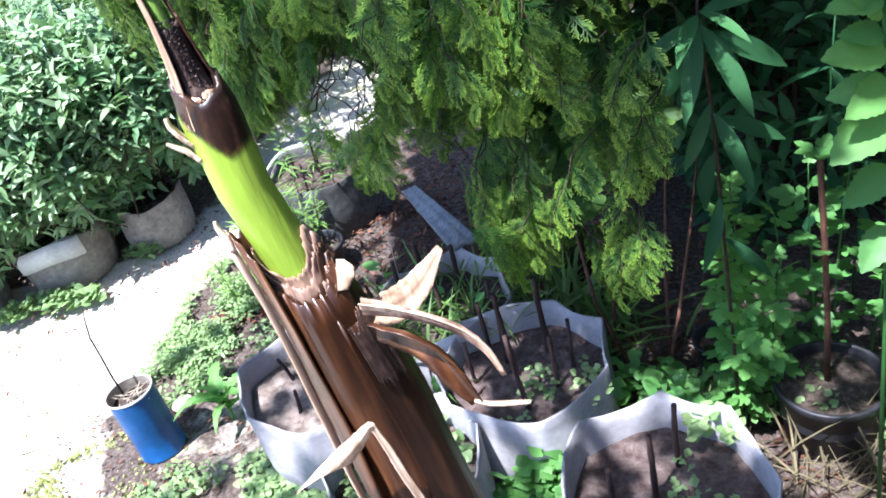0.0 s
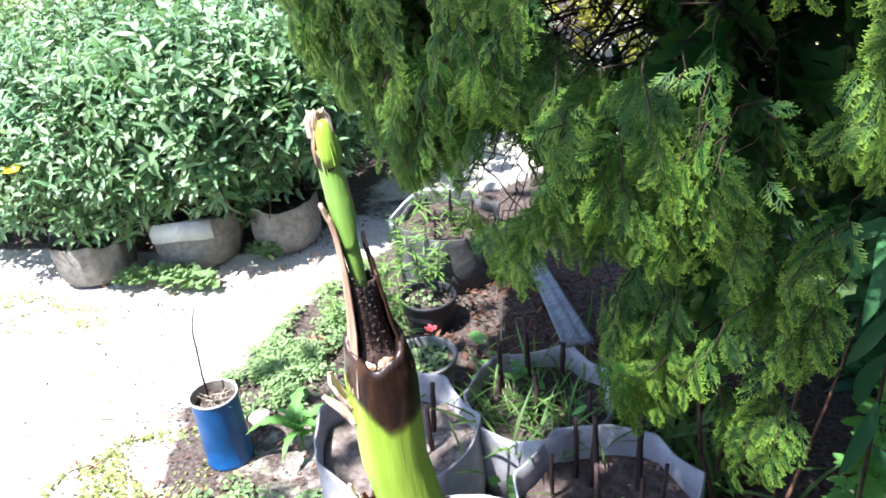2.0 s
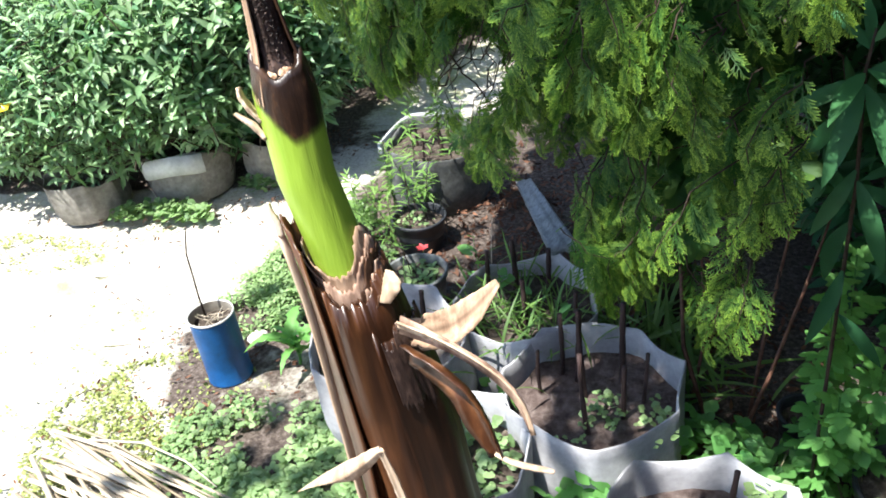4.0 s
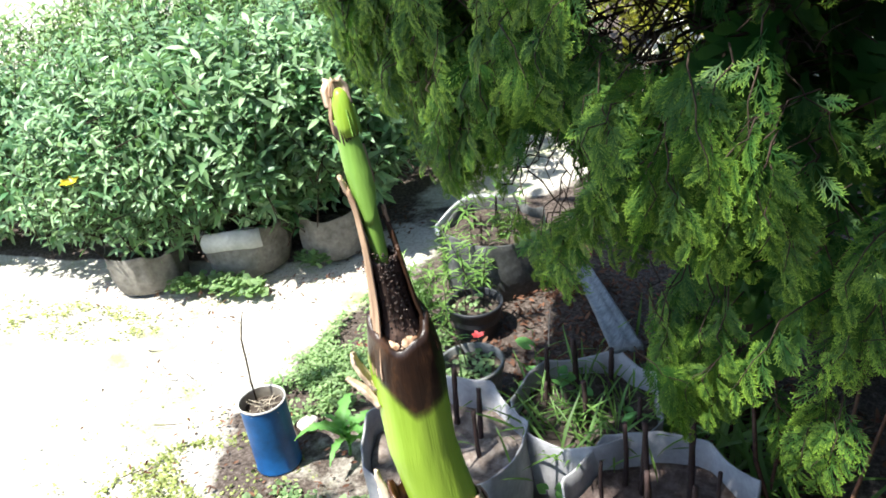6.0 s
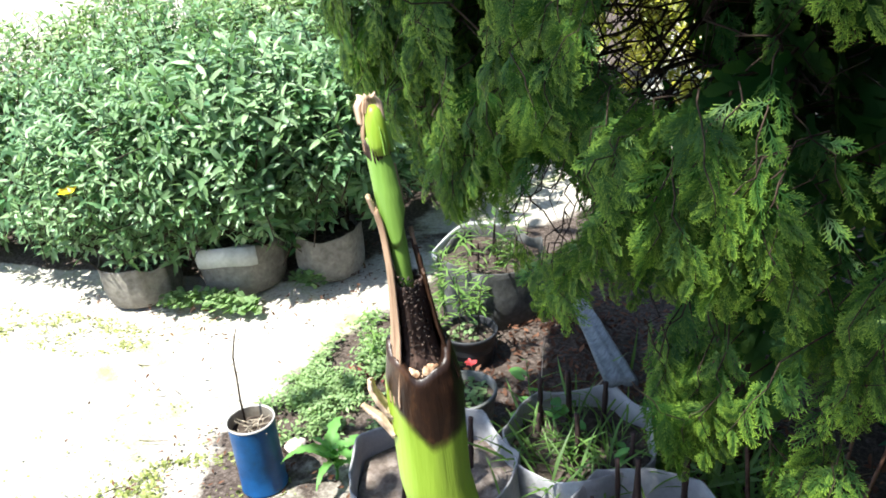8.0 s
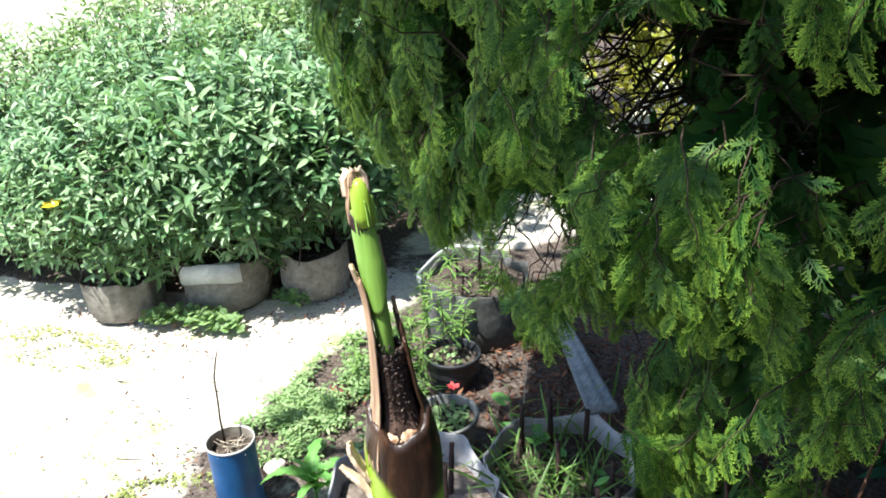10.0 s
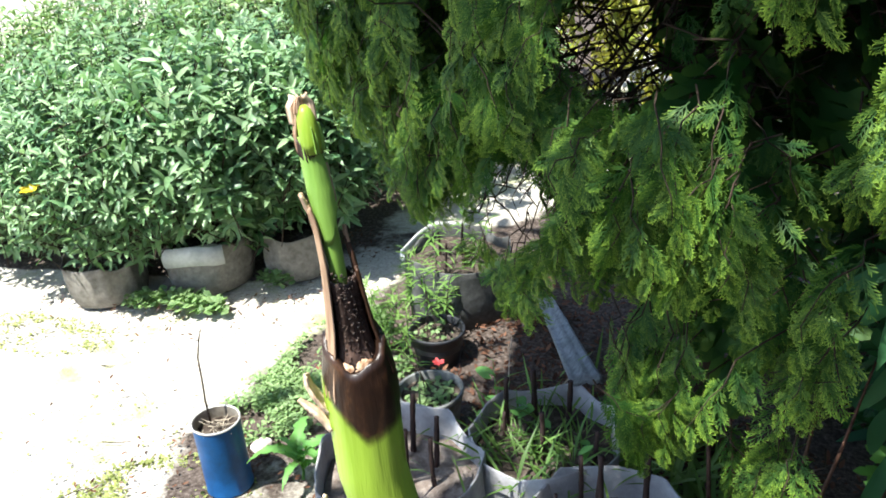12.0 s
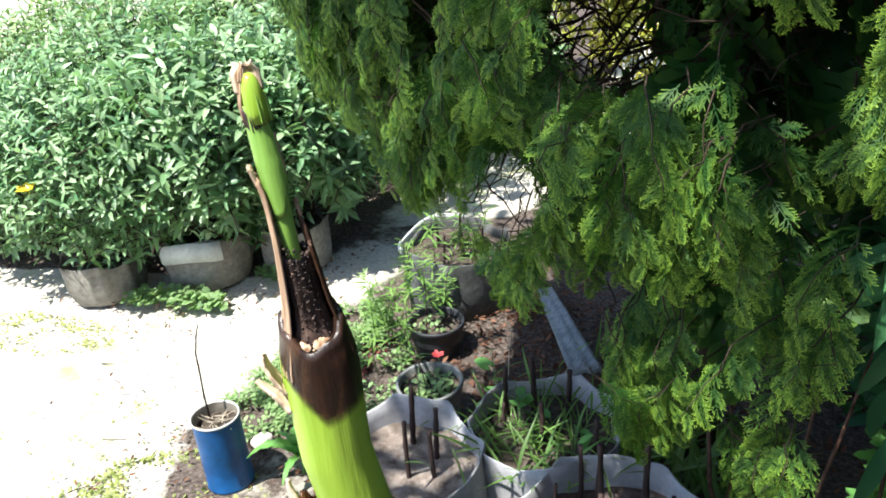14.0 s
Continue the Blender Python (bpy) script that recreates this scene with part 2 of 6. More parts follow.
def lobed_template(lobes=3, deep=0.35, scallop=0.06, n=20, rings=(0.03, 0.55, 1.0)):
    """A round lobed leaf, one unit across, stalk at the origin, lying in xy, made of quads round its middle."""
    V, T, F = [], [], []
    for k, q in enumerate(rings):
        for i in range(n):
            a = -math.pi / 2 + math.pi * 2 * i / n
            r = 0.5 * (1 - deep * (0.5 - 0.5 * math.cos(lobes * (a + math.pi / 2))) * 0.6 + scallop * math.cos(9 * a))
            r = (0.16 if i == 0 else r) * q
            V.append((r * math.cos(a), 0.5 + r * math.sin(a), -0.05 * q * q + 0.03 * q * math.sin(3 * a)))
            T.append(0.05 + 0.1 * q)
    for k in range(len(rings) - 1):
        for i in range(n):
            j = (i + 1) % n
            F.append((k * n + i, k * n + j, k * n + n + j, k * n + n + i))
    return np.array(V), np.array(F), np.array(T)


def spray_template(seed, nodes=9, fingers=True):
    """A flat scale-leaved conifer spray, one unit long along y: a fan of side shoots that fork into narrow blunt fingers."""
    r = random.Random(seed)
    V, F, T = [], [], []
    wide = 0.0103 if fingers else 0.04

    def pt(x, y):
        return np.array((x, y, -0.2 * y * y - 0.45 * x * x + 0.02 * math.sin(7 * x + 4 * y + seed) + r.uniform(-0.004, 0.004)))

    def finger(p, q, w, t0, t1, tip=True):
        """One flat shoot from p to q; a free end tapers to a blunt tip."""
        d = q - p
        s = np.array((-d[1], d[0], 0.0))
        s = s / (np.linalg.norm(s) + 1e-9) * w
        k = len(V)
        m = p + d * (0.72 if tip else 1.0)
        V.extend([p - s, p + s, m + s * 1.1, m - s * 1.1])
        T.extend([t0, t0, t1 * 0.7 + t0 * 0.3, t1 * 0.7 + t0 * 0.3])
        F.append((k, k + 1, k + 2, k + 3))
        if tip:
            V.extend([q + s * 0.5, q - s * 0.5])
            T.extend([t1, t1])
            F.append((k + 3, k + 2, k + 4, k + 5))

    bend = r.uniform(-0.16, 0.16)
    cur = pt(0, 0)
    for i in range(1, nodes + 1):
        u = i / nodes
        nxt = pt(bend * u * u, u * 0.86)
        finger(cur, nxt, wide * 1.05, 0.25, 0.3 + 0.2 * u, False)
        cur = nxt
        for sgn in ((-1, 1) if i < nodes else (-1, 1, 0)):
            if sgn and r.random() < 0.12:
                continue
            length = (0.52 * (1 - 0.68 * u) * min(1, 0.55 + 1.5 * u) + 0.06) * r.uniform(0.72, 1.2)
            ang = sgn * radians(r.uniform(32, 50)) + bend
            m = max(2, round(length / 0.085)) if fingers else 2
            b0 = cur
            for j in range(1, m + 1):
                v = j / m
                a1 = ang * (1.15 - 0.45 * v)
                b1 = pt(cur[0] + math.sin(a1) * length * v, cur[1] + math.cos(a1) * length * v)
                last = j == m
                finger(b0, b1, wide, 0.3 + 0.2 * v, 0.4 + (0.6 if last else 0.2) * v, last)
                if not last:
                    q = 1 if (j % 2) == (sgn > 0) else -1
                    for q, chance in ((q, 0.95), (-q, 0.6)):
                        if r.random() > chance:
                            continue
                        l2 = (0.1 + 0.07 * (1 - v)) * r.uniform(0.75, 1.25)
                        a2 = a1 + q * radians(r.uniform(24, 40))
                        finger(b1, pt(b1[0] + math.sin(a2) * l2, b1[1] + math.cos(a2) * l2), wide, 0.4 + 0.15 * v, 0.75 + 0.25 * v)
                b0 = b1
    return np.array(V), np.array(F), np.array(T)


def tube(points, radii, sides=8, closed=True):
    """Arrays of a round tube along points, all quads (the ends are drawn in to a small ring)."""
    P = np.asarray(points, float)
    r = np.asarray(radii, float)
    if closed:
        P = np.vstack([P[:1], P, P[-1:]])
        r = np.r_[1e-4, r, 1e-4]
    d = np.gradient(P, axis=0)
    d[0], d[-1] = d[1] if closed else d[0], d[-2] if closed else d[-1]
    d /= np.linalg.norm(d, axis=1, keepdims=True) + 1e-9
    ref = np.array((1.0, 0.2, 0.05)) if abs(d[len(d) // 2][0]) < 0.8 else np.array((0.1, 1.0, 0.1))
    x = np.cross(d, ref)
    x /= np.linalg.norm(x, axis=1, keepdims=True) + 1e-9
    y = np.cross(d, x)
    a = np.arange(sides) / sides * 2 * math.pi
    V = P[:, None] + r[:, None, None] * (np.cos(a)[None, :, None] * x[:, None] + np.sin(a)[None, :, None] * y[:, None])
    i, j = np.meshgrid(np.arange(len(P) - 1), np.arange(sides), indexing="ij")
    i, j = i.ravel(), j.ravel()
    k = (j + 1) % sides
    F = np.stack([i * sides + j, i * sides + k, (i + 1) * sides + k, (i + 1) * sides + j], 1)
    return V.reshape(-1, 3), F


def joined(sets):
    """Joins (V, F) or (V, F, T) sets into one."""
    V, F, T, k = [], [], [], 0
    for s in sets:
        V.append(s[0])
        F.append(s[1] + k)
        T.append(np.ravel(s[2]) if len(s) > 2 else np.zeros(len(s[0])))
        k += len(s[0])
    return np.vstack(V), np.vstack(F), np.concatenate(T)


def ribbon(points, widths, across, thick=0.0012, rows=7, curl=0.0, ragged=0.0, seed=1):
    """A thin dry strip with thickness along points; across is its sideways direction, curl rolls its edges."""
    r = np.random.default_rng(seed)
    P = np.asarray(points, float)
    t = np.linspace(0, 1, 22)
    u = np.linspace(0, 1, len(P))
    C = np.stack([np.interp(t, u, P[:, i]) for i in range(3)], 1)
    for _ in range(3):
        C[1:-1] = (C[:-2] + 2 * C[1:-1] + C[2:]) / 4
    W = np.interp(t, np.linspace(0, 1, len(widths)), widths)
    A = np.stack([np.interp(t, np.linspace(0, 1, len(across)), np.asarray(across, float)[:, i]) for i in range(3)], 1)
    A /= np.linalg.norm(A, axis=1, keepdims=True)
    D = np.gradient(C, axis=0)
    D /= np.linalg.norm(D, axis=1, keepdims=True) + 1e-9
    N = np.cross(D, A)
    s = np.linspace(-1, 1, rows)
    off = W[:, None] * (1 + ragged * r.normal(size=(22, 1)))
    top = C[:, None] + A[:, None] * (s[None, :, None] * off[..., None] / 2) + N[:, None] * (curl * W[:, None] * (s ** 2)[None])[..., None]
    top += N[:, None] * (0.04 * W[:, None] * r.normal(size=(1, rows)))[..., None]
    low = top - N[:, None] * thick
    V = np.concatenate([top.reshape(-1, 3), low.reshape(-1, 3)])
    n, F = 22 * rows, []
    for i in range(21):
        for j in range(rows - 1):
            a = i * rows + j
            F += [(a, a + 1, a + rows + 1, a + rows), (n + a + rows, n + a + rows + 1, n + a + 1, n + a)]
        a = i * rows
        F += [(a, a + rows, n + a + rows, n + a), (a + rows - 1, n + a + rows - 1, n + a + 2 * rows - 1, a + 2 * rows - 1)]
    for j in range(rows - 1):
        F += [(j, n + j, n + j + 1, j + 1), (21 * rows + j, 21 * rows + j + 1, n + 21 * rows + j + 1, n + 21 * rows + j)]
    return V, np.array(F)


def lathe(profile, sides=40, wobble=0.0, seed=0):
    """A turned shape from (radius, height) pairs, closed at the axis by a small ring."""
    r = random.Random(seed)
    ph = [r.uniform(0, 6.28) for _ in range(3)]
    V, F = [], []
    for R, z in profile:
        for i in range(sides):
            a = 2 * math.pi * i / sides
            k = 1 + wobble * (math.sin(2 * a + ph[0]) + 0.6 * math.sin(3 * a + ph[1]))
            V.append((R * k * math.cos(a), R * k * math.sin(a), z))
    for i in range(len(profile) - 1):
        for j in range(sides):
            k = (j + 1) % sides
            F.append((i * sides + j, i * sides + k, (i + 1) * sides + k, (i + 1) * sides + j))
    return np.array(V), np.array(F)


def soil_disc(R, z, seed, lump=0.012, shape=None):
    """A lumpy round of soil whose edge follows shape(angle)."""
    rings, n = 12, 40
    V, F = [], []
    for i in range(rings + 1):
        for j in range(n):
            a = 2 * math.pi * j / n
            r = R * (shape(a) if shape else 1) * (i + 0.02) / rings
            x, y = r * math.cos(a), r * math.sin(a)
            V.append((x, y, z + lump * (noise.fractal(Vector((x * 14 + seed, y * 14, seed)), 1.0, 2.0, 4))))
    for i in range(rings):
        for j in range(n):
            k = (j + 1) % n
            F.append((i * n + j, i * n + k, (i + 1) * n + k, (i + 1) * n + j))
    return np.array(V), np.array(F)

# ---- ground and walls ----
RIGHT_EDGE = [(0.6, -1.15), (1.2, -1.15), (1.49, -1.18), (1.69, -1.36), (1.98, -1.467), (2.155, -1.4), (2.37, -1.37), (2.62, -1.28), (2.9, -1.2), (3.3, -1.12), (3.8, -0.75), (4.3, -0.3), (6.0, 0.9)]
FAR_EDGE = [(2.7, -6.0), (2.8, -2.9), (2.84, -2.4), (2.86, -1.95), (2.9, -1.75), (2.98, -1.62), (3.2, -1.52), (3.6, -1.48), (4.0, -1.35), (6.0, -0.7)]


def dry_at(x, y):
    """1 on the bare sandy path, 0 on the soil beside it."""
    xr = np.interp(y, [p[0] for p in RIGHT_EDGE], [p[1] for p in RIGHT_EDGE])
    xl = np.interp(y, [p[0] for p in FAR_EDGE], [p[1] for p in FAR_EDGE])
    inside = np.minimum((xr - x) / 0.3, np.where(y < 2.45, 9, (x - xl) / 0.25))
    # lowers dryness, so the ground is browner, from about y 3.15 to 3.7
    far_drop = 1 - 0.55 * np.clip((y - 3.15) / 0.2, 0, 1) * np.clip((3.7 - y) / 0.2, 0, 1)
    grey = 0.42 * np.clip(1.5 - np.hypot((x + 0.98) / 0.3, (y - 1.75) / 0.36) * 1.2, 0, 1)
    return np.maximum(np.maximum(np.clip(inside + 0.5, 0, 1) * far_drop, grey), np.where((x < -4.6) & (y > 3), 1.0, 0.0))


def relief(x, y):
    return 0.012 * noise.fractal(Vector((x * 2.2, y * 2.2, 3.1)), 1.0, 2.0, 4) + 0.006 * noise.noise(Vector((x * 14, y * 14, 9)))


def build_ground():
    gx = np.r_[-400, -150, -60, -25, -12, np.arange(-7, -3.4, 0.12), np.arange(-3.4, 1.4, 0.04), np.arange(1.4, 3.2, 0.15), 6, 15, 50, 150, 400]
    gy = np.r_[-400, -150, -50, -15, -5, np.arange(-2, 1.0, 0.15), np.arange(1.0, 3.6, 0.04), np.arange(3.6, 7, 0.12), 9, 14, 30, 80, 200, 400]
    X, Y = np.meshgrid(gx, gy, indexing="ij")
    near = (abs(X) < 8) & (abs(Y) < 8)
    Z = np.array([[relief(x, y) if n else 0 for x, y, n in zip(a, b, c)] for a, b, c in zip(X, Y, near)])
    Z -= 0.02 * dry_at(X, Y)
    i, j = np.meshgrid(np.arange(len(gx) - 1), np.arange(len(gy) - 1), indexing="ij")
    n = len(gy)
    F = np.stack([i * n + j, (i + 1) * n + j, (i + 1) * n + j + 1, i * n + j + 1], -1).reshape(-1, 4)
    ob = mesh_np("ground", np.stack([X, Y, Z], -1).reshape(-1, 3), F, GROUND, None, None, True)
    a = ob.data.attributes.new("dry", "FLOAT", "POINT")
    a.data.foreach_set("value", dry_at(X, Y).ravel().astype(float))
    return tagged(ob, "pale sandy garden path between patches of dark bare soil", "ground", "", "structure")


build_ground()


def wall(name, x0, x1, y0, y1, h):
    bm = bmesh.new()
    bmesh.ops.create_cube(bm, size=1, matrix=Matrix.Translation(((x0 + x1) / 2, (y0 + y1) / 2, h / 2 - 0.1)) @ Matrix.Diagonal((x1 - x0, y1 - y0, h + 0.2, 1)))
    ob = part(name, bm, WALL, None, "plain wall added to close the corner, dark brown standing for deep shade")
    return tagged(ob, "", "wall", "", "structure")


# walls added to close the place, not known to stand there
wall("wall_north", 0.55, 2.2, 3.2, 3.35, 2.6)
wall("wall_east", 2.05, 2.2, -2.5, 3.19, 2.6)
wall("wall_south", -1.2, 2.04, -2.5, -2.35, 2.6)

# ---- conifer ----
SPRAYS = [spray_template(k) for k in (1, 2, 3, 4)] + [spray_template(5, 6, False)]


def crown_front(x, z):
    """How near the path the curtain of sprays hangs: y at a place across and a height."""
    y = np.interp(x, [-0.9, -0.7, -0.5, -0.33, -0.2, -0.07, 0.05, 0.15, 0.3, 0.45, 0.7], [2.0, 1.86, 1.73, 1.6, 1.43, 1.36, 1.32, 1.3, 1.33, 1.39, 1.5])
    return y + np.interp(z, [0.5, 0.95, 1.3, 2.0, 2.6], [0.2, 0.02, 0.0, 0.12, 0.5]) * np.interp(x, [-0.1, 0.25], [1.0, 0.45])


def underside(x):
    """The lowest hang of the curtain over the ground, across the tree."""
    return np.interp(x, [-0.95, -0.84, -0.775, -0.675, -0.6, -0.52, -0.44, -0.33, -0.27, -0.22, -0.12, -0.06, 0.0, 0.1, 0.18, 0.225, 0.25, 0.28, 0.36, 0.7],
                     [1.4, 1.27, 1.11, 1.06, 0.98, 0.93, 0.87, 0.84, 0.76, 0.86, 0.87, 0.68, 0.62, 0.62, 0.56, 0.6, 0.8, 1.08, 1.25, 1.3])


# openings between the boughs, through which the garden behind shows: two points on each and its width
GAPS = [((-0.142, 1.2, 1.186), (-0.645, 3.0, 0.392), 0.064), ((-0.021, 1.2, 1.397), (-0.28, 3.0, 1.032), 0.075), ((-0.15, 1.2, 1.359), (-0.668, 3.0, 0.916), 0.016)]


def in_gap(p, spare=1.0):
    for a, b, w in GAPS:
        d = np.subtract(b, a)
        u = np.dot(p - a, d) / d.dot(d)
        off = np.linalg.norm(p - a - u * d)
        if u > -0.2 and off < w * spare * (1 + 0.5 * noise.noise(Vector(p * 9))) * (1 + 0.8 * max(u, 0)):
            return True
    return False


def build_thuja(at):
    tree = thing("thuja_tree", at, "large thuja with drooping lacy yellow-green sprays over grow bags", "conifer tree")
    at = np.array(at)
    rt = np.random.default_rng(77)

    def crooked(p, q, bow, rad, kink):
        """A thin twig from p to q, bowed in the middle and kinked at its nodes."""
        P = [p + (q - p) * u + bow * 4 * u * (1 - u) + rt.normal(size=3) * kink * (0 if u in (0, 1) else 1) for u in np.linspace(0, 1, 7)]
        return tube(P, np.linspace(rad, rad * 0.4, 7), 4)

    V, F = tube([(0.0, 0.0, -0.05), (-0.02, -0.02, 0.6), (-0.05, -0.06, 1.3), (-0.08, -0.1, 2.0), (-0.1, -0.12, 2.9)], [0.06, 0.05, 0.042, 0.03, 0.012], 12)
    mesh_np("trunk", V, F, BARK, tree, None, True)
    r = np.random.default_rng(11)
    limbs = []
    out = {k: ([], [], [], [], []) for k in range(5)}

    def put(kind, p, way, size, fresh, nrm):
        for bag, v in zip(out[kind], (p, way, size, fresh, nrm)):
            bag.append(v)

    def strand(end, length, fresh, count, big, layer):
        """One drooping shoot: it leaves a bough, arches out and hangs, and carries flat sprays to both sides."""
        outw = np.array((r.normal() * 0.35 - 0.1 - 0.5 * (end[0] < -0.3), -1.0, 0.0))
        outw /= np.linalg.norm(outw)
        side = np.array((-outw[1], outw[0], 0.0))
        sway = side * r.normal() * 0.22 * length
        root = end - outw * length * 0.5 - sway + np.array((0, 0, length * r.uniform(0.55, 0.85)))
        knee = root * 0.5 + end * 0.5 + outw * length * 0.3 + np.array((0, 0, length * 0.22))
        core = at + np.array((-0.05, -0.05, min(2.5, root[2] + 0.12)))
        if layer == 2 and root[0] > -0.3 and r.random() < 0.6 and not in_gap(root * 0.6 + core * 0.4, 0.8):
            limbs.append(tube([core, core * 0.45 + root * 0.55 + np.array((0, 0, 0.06)), root], [0.007, 0.004, 0.002], 5))
        bare = any(in_gap(root * (1 - u) ** 2 + knee * 2 * u * (1 - u) + end * u * u, 0.9) for u in (0.15, 0.3, 0.45, 0.6, 0.75, 0.9))
        if not bare or rt.random() < 0.4:
            limbs.append(crooked(root, end * 0.85 + knee * 0.15, (knee * 2 - root - end) * 0.25, 0.0016, 0.008))
        face = outw + np.array((0, 0, 0.25)) + r.normal(size=3) * 0.35
        mood = r.normal() * 0.1
        for i in range(count):
            u = 0.08 + 0.92 * (i + 1) / count
            p = (1 - u) ** 2 * root + 2 * u * (1 - u) * knee + u * u * end
            d = 2 * (1 - u) * (knee - root) + 2 * u * (end - knee)
            d /= np.linalg.norm(d)
            nrm = face - d * face.dot(d) + r.normal(size=3) * 0.22
            nrm /= np.linalg.norm(nrm)
            sgn = 0 if i == count - 1 else 1 if i % 2 else -1
            way = d * 0.75 + np.cross(nrm, d) * sgn * r.uniform(0.45, 0.95) + np.array((0, 0, -r.uniform(0.15, 0.7))) + r.normal(size=3) * 0.12
            size = big * (1.12 - 0.45 * u) * r.uniform(0.75, 1.2)
            tip = p + way / np.linalg.norm(way) * size
            if in_gap(p) or in_gap(tip):
                continue
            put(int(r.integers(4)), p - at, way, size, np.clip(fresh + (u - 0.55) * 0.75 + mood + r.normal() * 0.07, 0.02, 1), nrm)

    # three curtains one behind another; where the shade is deep they are thin and leave dark hollows
    for layer, n in ((0, 640), (1, 480), (2, 300)):
        for _ in range(n):
            x = r.uniform(-0.88, 0.6)
            low = float(underside(x)) + 0.04 * layer
            z = low + (1.75 - low) * r.random() ** (1.3 if x < -0.1 else 1.75)
            hollow = noise.noise(Vector((x * 8.5 + 3.1 * layer, 1.7, z * 4.2)))
            bare = float(np.interp(x, [-0.3, -0.05, 0.05, 0.14, 0.6], [-0.42, -0.2, 0.04, 0.2, 0.18])) * float(np.interp(z, [0.85, 1.05], [0.0, 1.0])) - 0.02 * (z < 1.0)
            if x > 0.02 and layer:
                bare += float(np.interp(z, [0.8, 1.1], [0.02, 0.3]))
            if hollow < bare:
                continue
            y = float(crown_front(x, z)) + 0.13 * layer + r.uniform(-0.04, 0.06)
            # each curtain further back gets a darker tone, as shade would give
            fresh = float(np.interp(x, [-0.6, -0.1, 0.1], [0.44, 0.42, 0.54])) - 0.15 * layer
            strand(np.array((x, y, z)), r.uniform(0.12, 0.27), fresh, int(r.integers(8, 13)), 0.066, layer)
    # the body behind the curtains, toned dark for shade, and the crown over them
    for _ in range(3000):
        x, z = r.uniform(-0.85, 0.95), r.uniform(0.75, 2.7)
        back = r.uniform(0.42, 1.1)
        if z > 1.62:
            back = r.uniform(0.3, 1.2)
        p = np.array((x, float(crown_front(x, min(z, 2.6))) + back, z))
        if p[1] > 2.75 or z < underside(x) + 0.12 or in_gap(p, 1.5) or math.hypot((x - 0.05) / 0.95, (p[1] - 2.1) / 0.85) > np.interp(z, [0, 1.6, 2.7], [1.0, 1.0, 0.45]):
            continue
        way = np.array((r.normal() * 0.6, r.normal() * 0.6 - 0.3, -r.uniform(0.3, 1.2)))
        if in_gap(p + way * 0.1, 1.4) or in_gap(p + way * 0.2, 1.4):
            continue
        # tone 0 paints these inner sprays in the crown's deep shade
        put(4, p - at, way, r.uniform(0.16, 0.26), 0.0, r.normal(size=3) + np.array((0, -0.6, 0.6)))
    # bare crossing twigs inside the crown
    for _ in range(270):
        p = np.array((r.uniform(-0.4, 0.4), r.uniform(1.7, 2.2), r.uniform(1.0, 1.6)))
        q = p + np.array((r.normal() * 0.2, r.normal() * 0.12, r.normal() * 0.14))
        limbs.append(crooked(p, q, r.normal(size=3) * 0.03, rt.uniform(0.0015, 0.004), 0.012))
    for p, q in [((-0.16, 1.75, 1.34), (-0.02, 1.8, 1.12)), ((-0.32, 1.8, 1.2), (-0.05, 1.75, 1.27)), ((-0.3, 1.9, 1.3), (-0.06, 1.9, 1.14)), ((-0.26, 1.85, 1.1), (-0.1, 1.8, 1.36)), ((-0.06, 1.7, 1.18), (-0.3, 1.75, 1.24)), ((-0.2, 1.65, 1.38), (-0.22, 1.7, 1.1)), ((-0.4, 1.9, 0.95), (-0.28, 1.9, 0.78)), ((-0.46, 2.0, 0.82), (-0.3, 1.95, 0.92)), ((-0.42, 1.85, 0.88), (-0.33, 1.9, 0.98))]:
        p, q = np.array(p), np.array(q)
        limbs.append(crooked(p, q, r.normal(size=3) * 0.015, 0.0028, 0.012))
    sets = []
    for k in range(5):
        P, W, S, T, N = (np.array(a) for a in out[k])
        R = frames_from(W, N, r.normal(size=len(P)) * 0.25)
        V, F, T0 = scatter(SPRAYS[k], R, P, S)
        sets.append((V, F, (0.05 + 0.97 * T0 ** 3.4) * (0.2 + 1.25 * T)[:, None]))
    V, F, T = joined(sets)
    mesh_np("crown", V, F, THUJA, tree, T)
    V, F, _ = joined([(v - at, f) for v, f in limbs])
    mesh_np("branchwork", V, F, TWIG, tree)
    return tree


build_thuja((0.1, 2.25, 0))

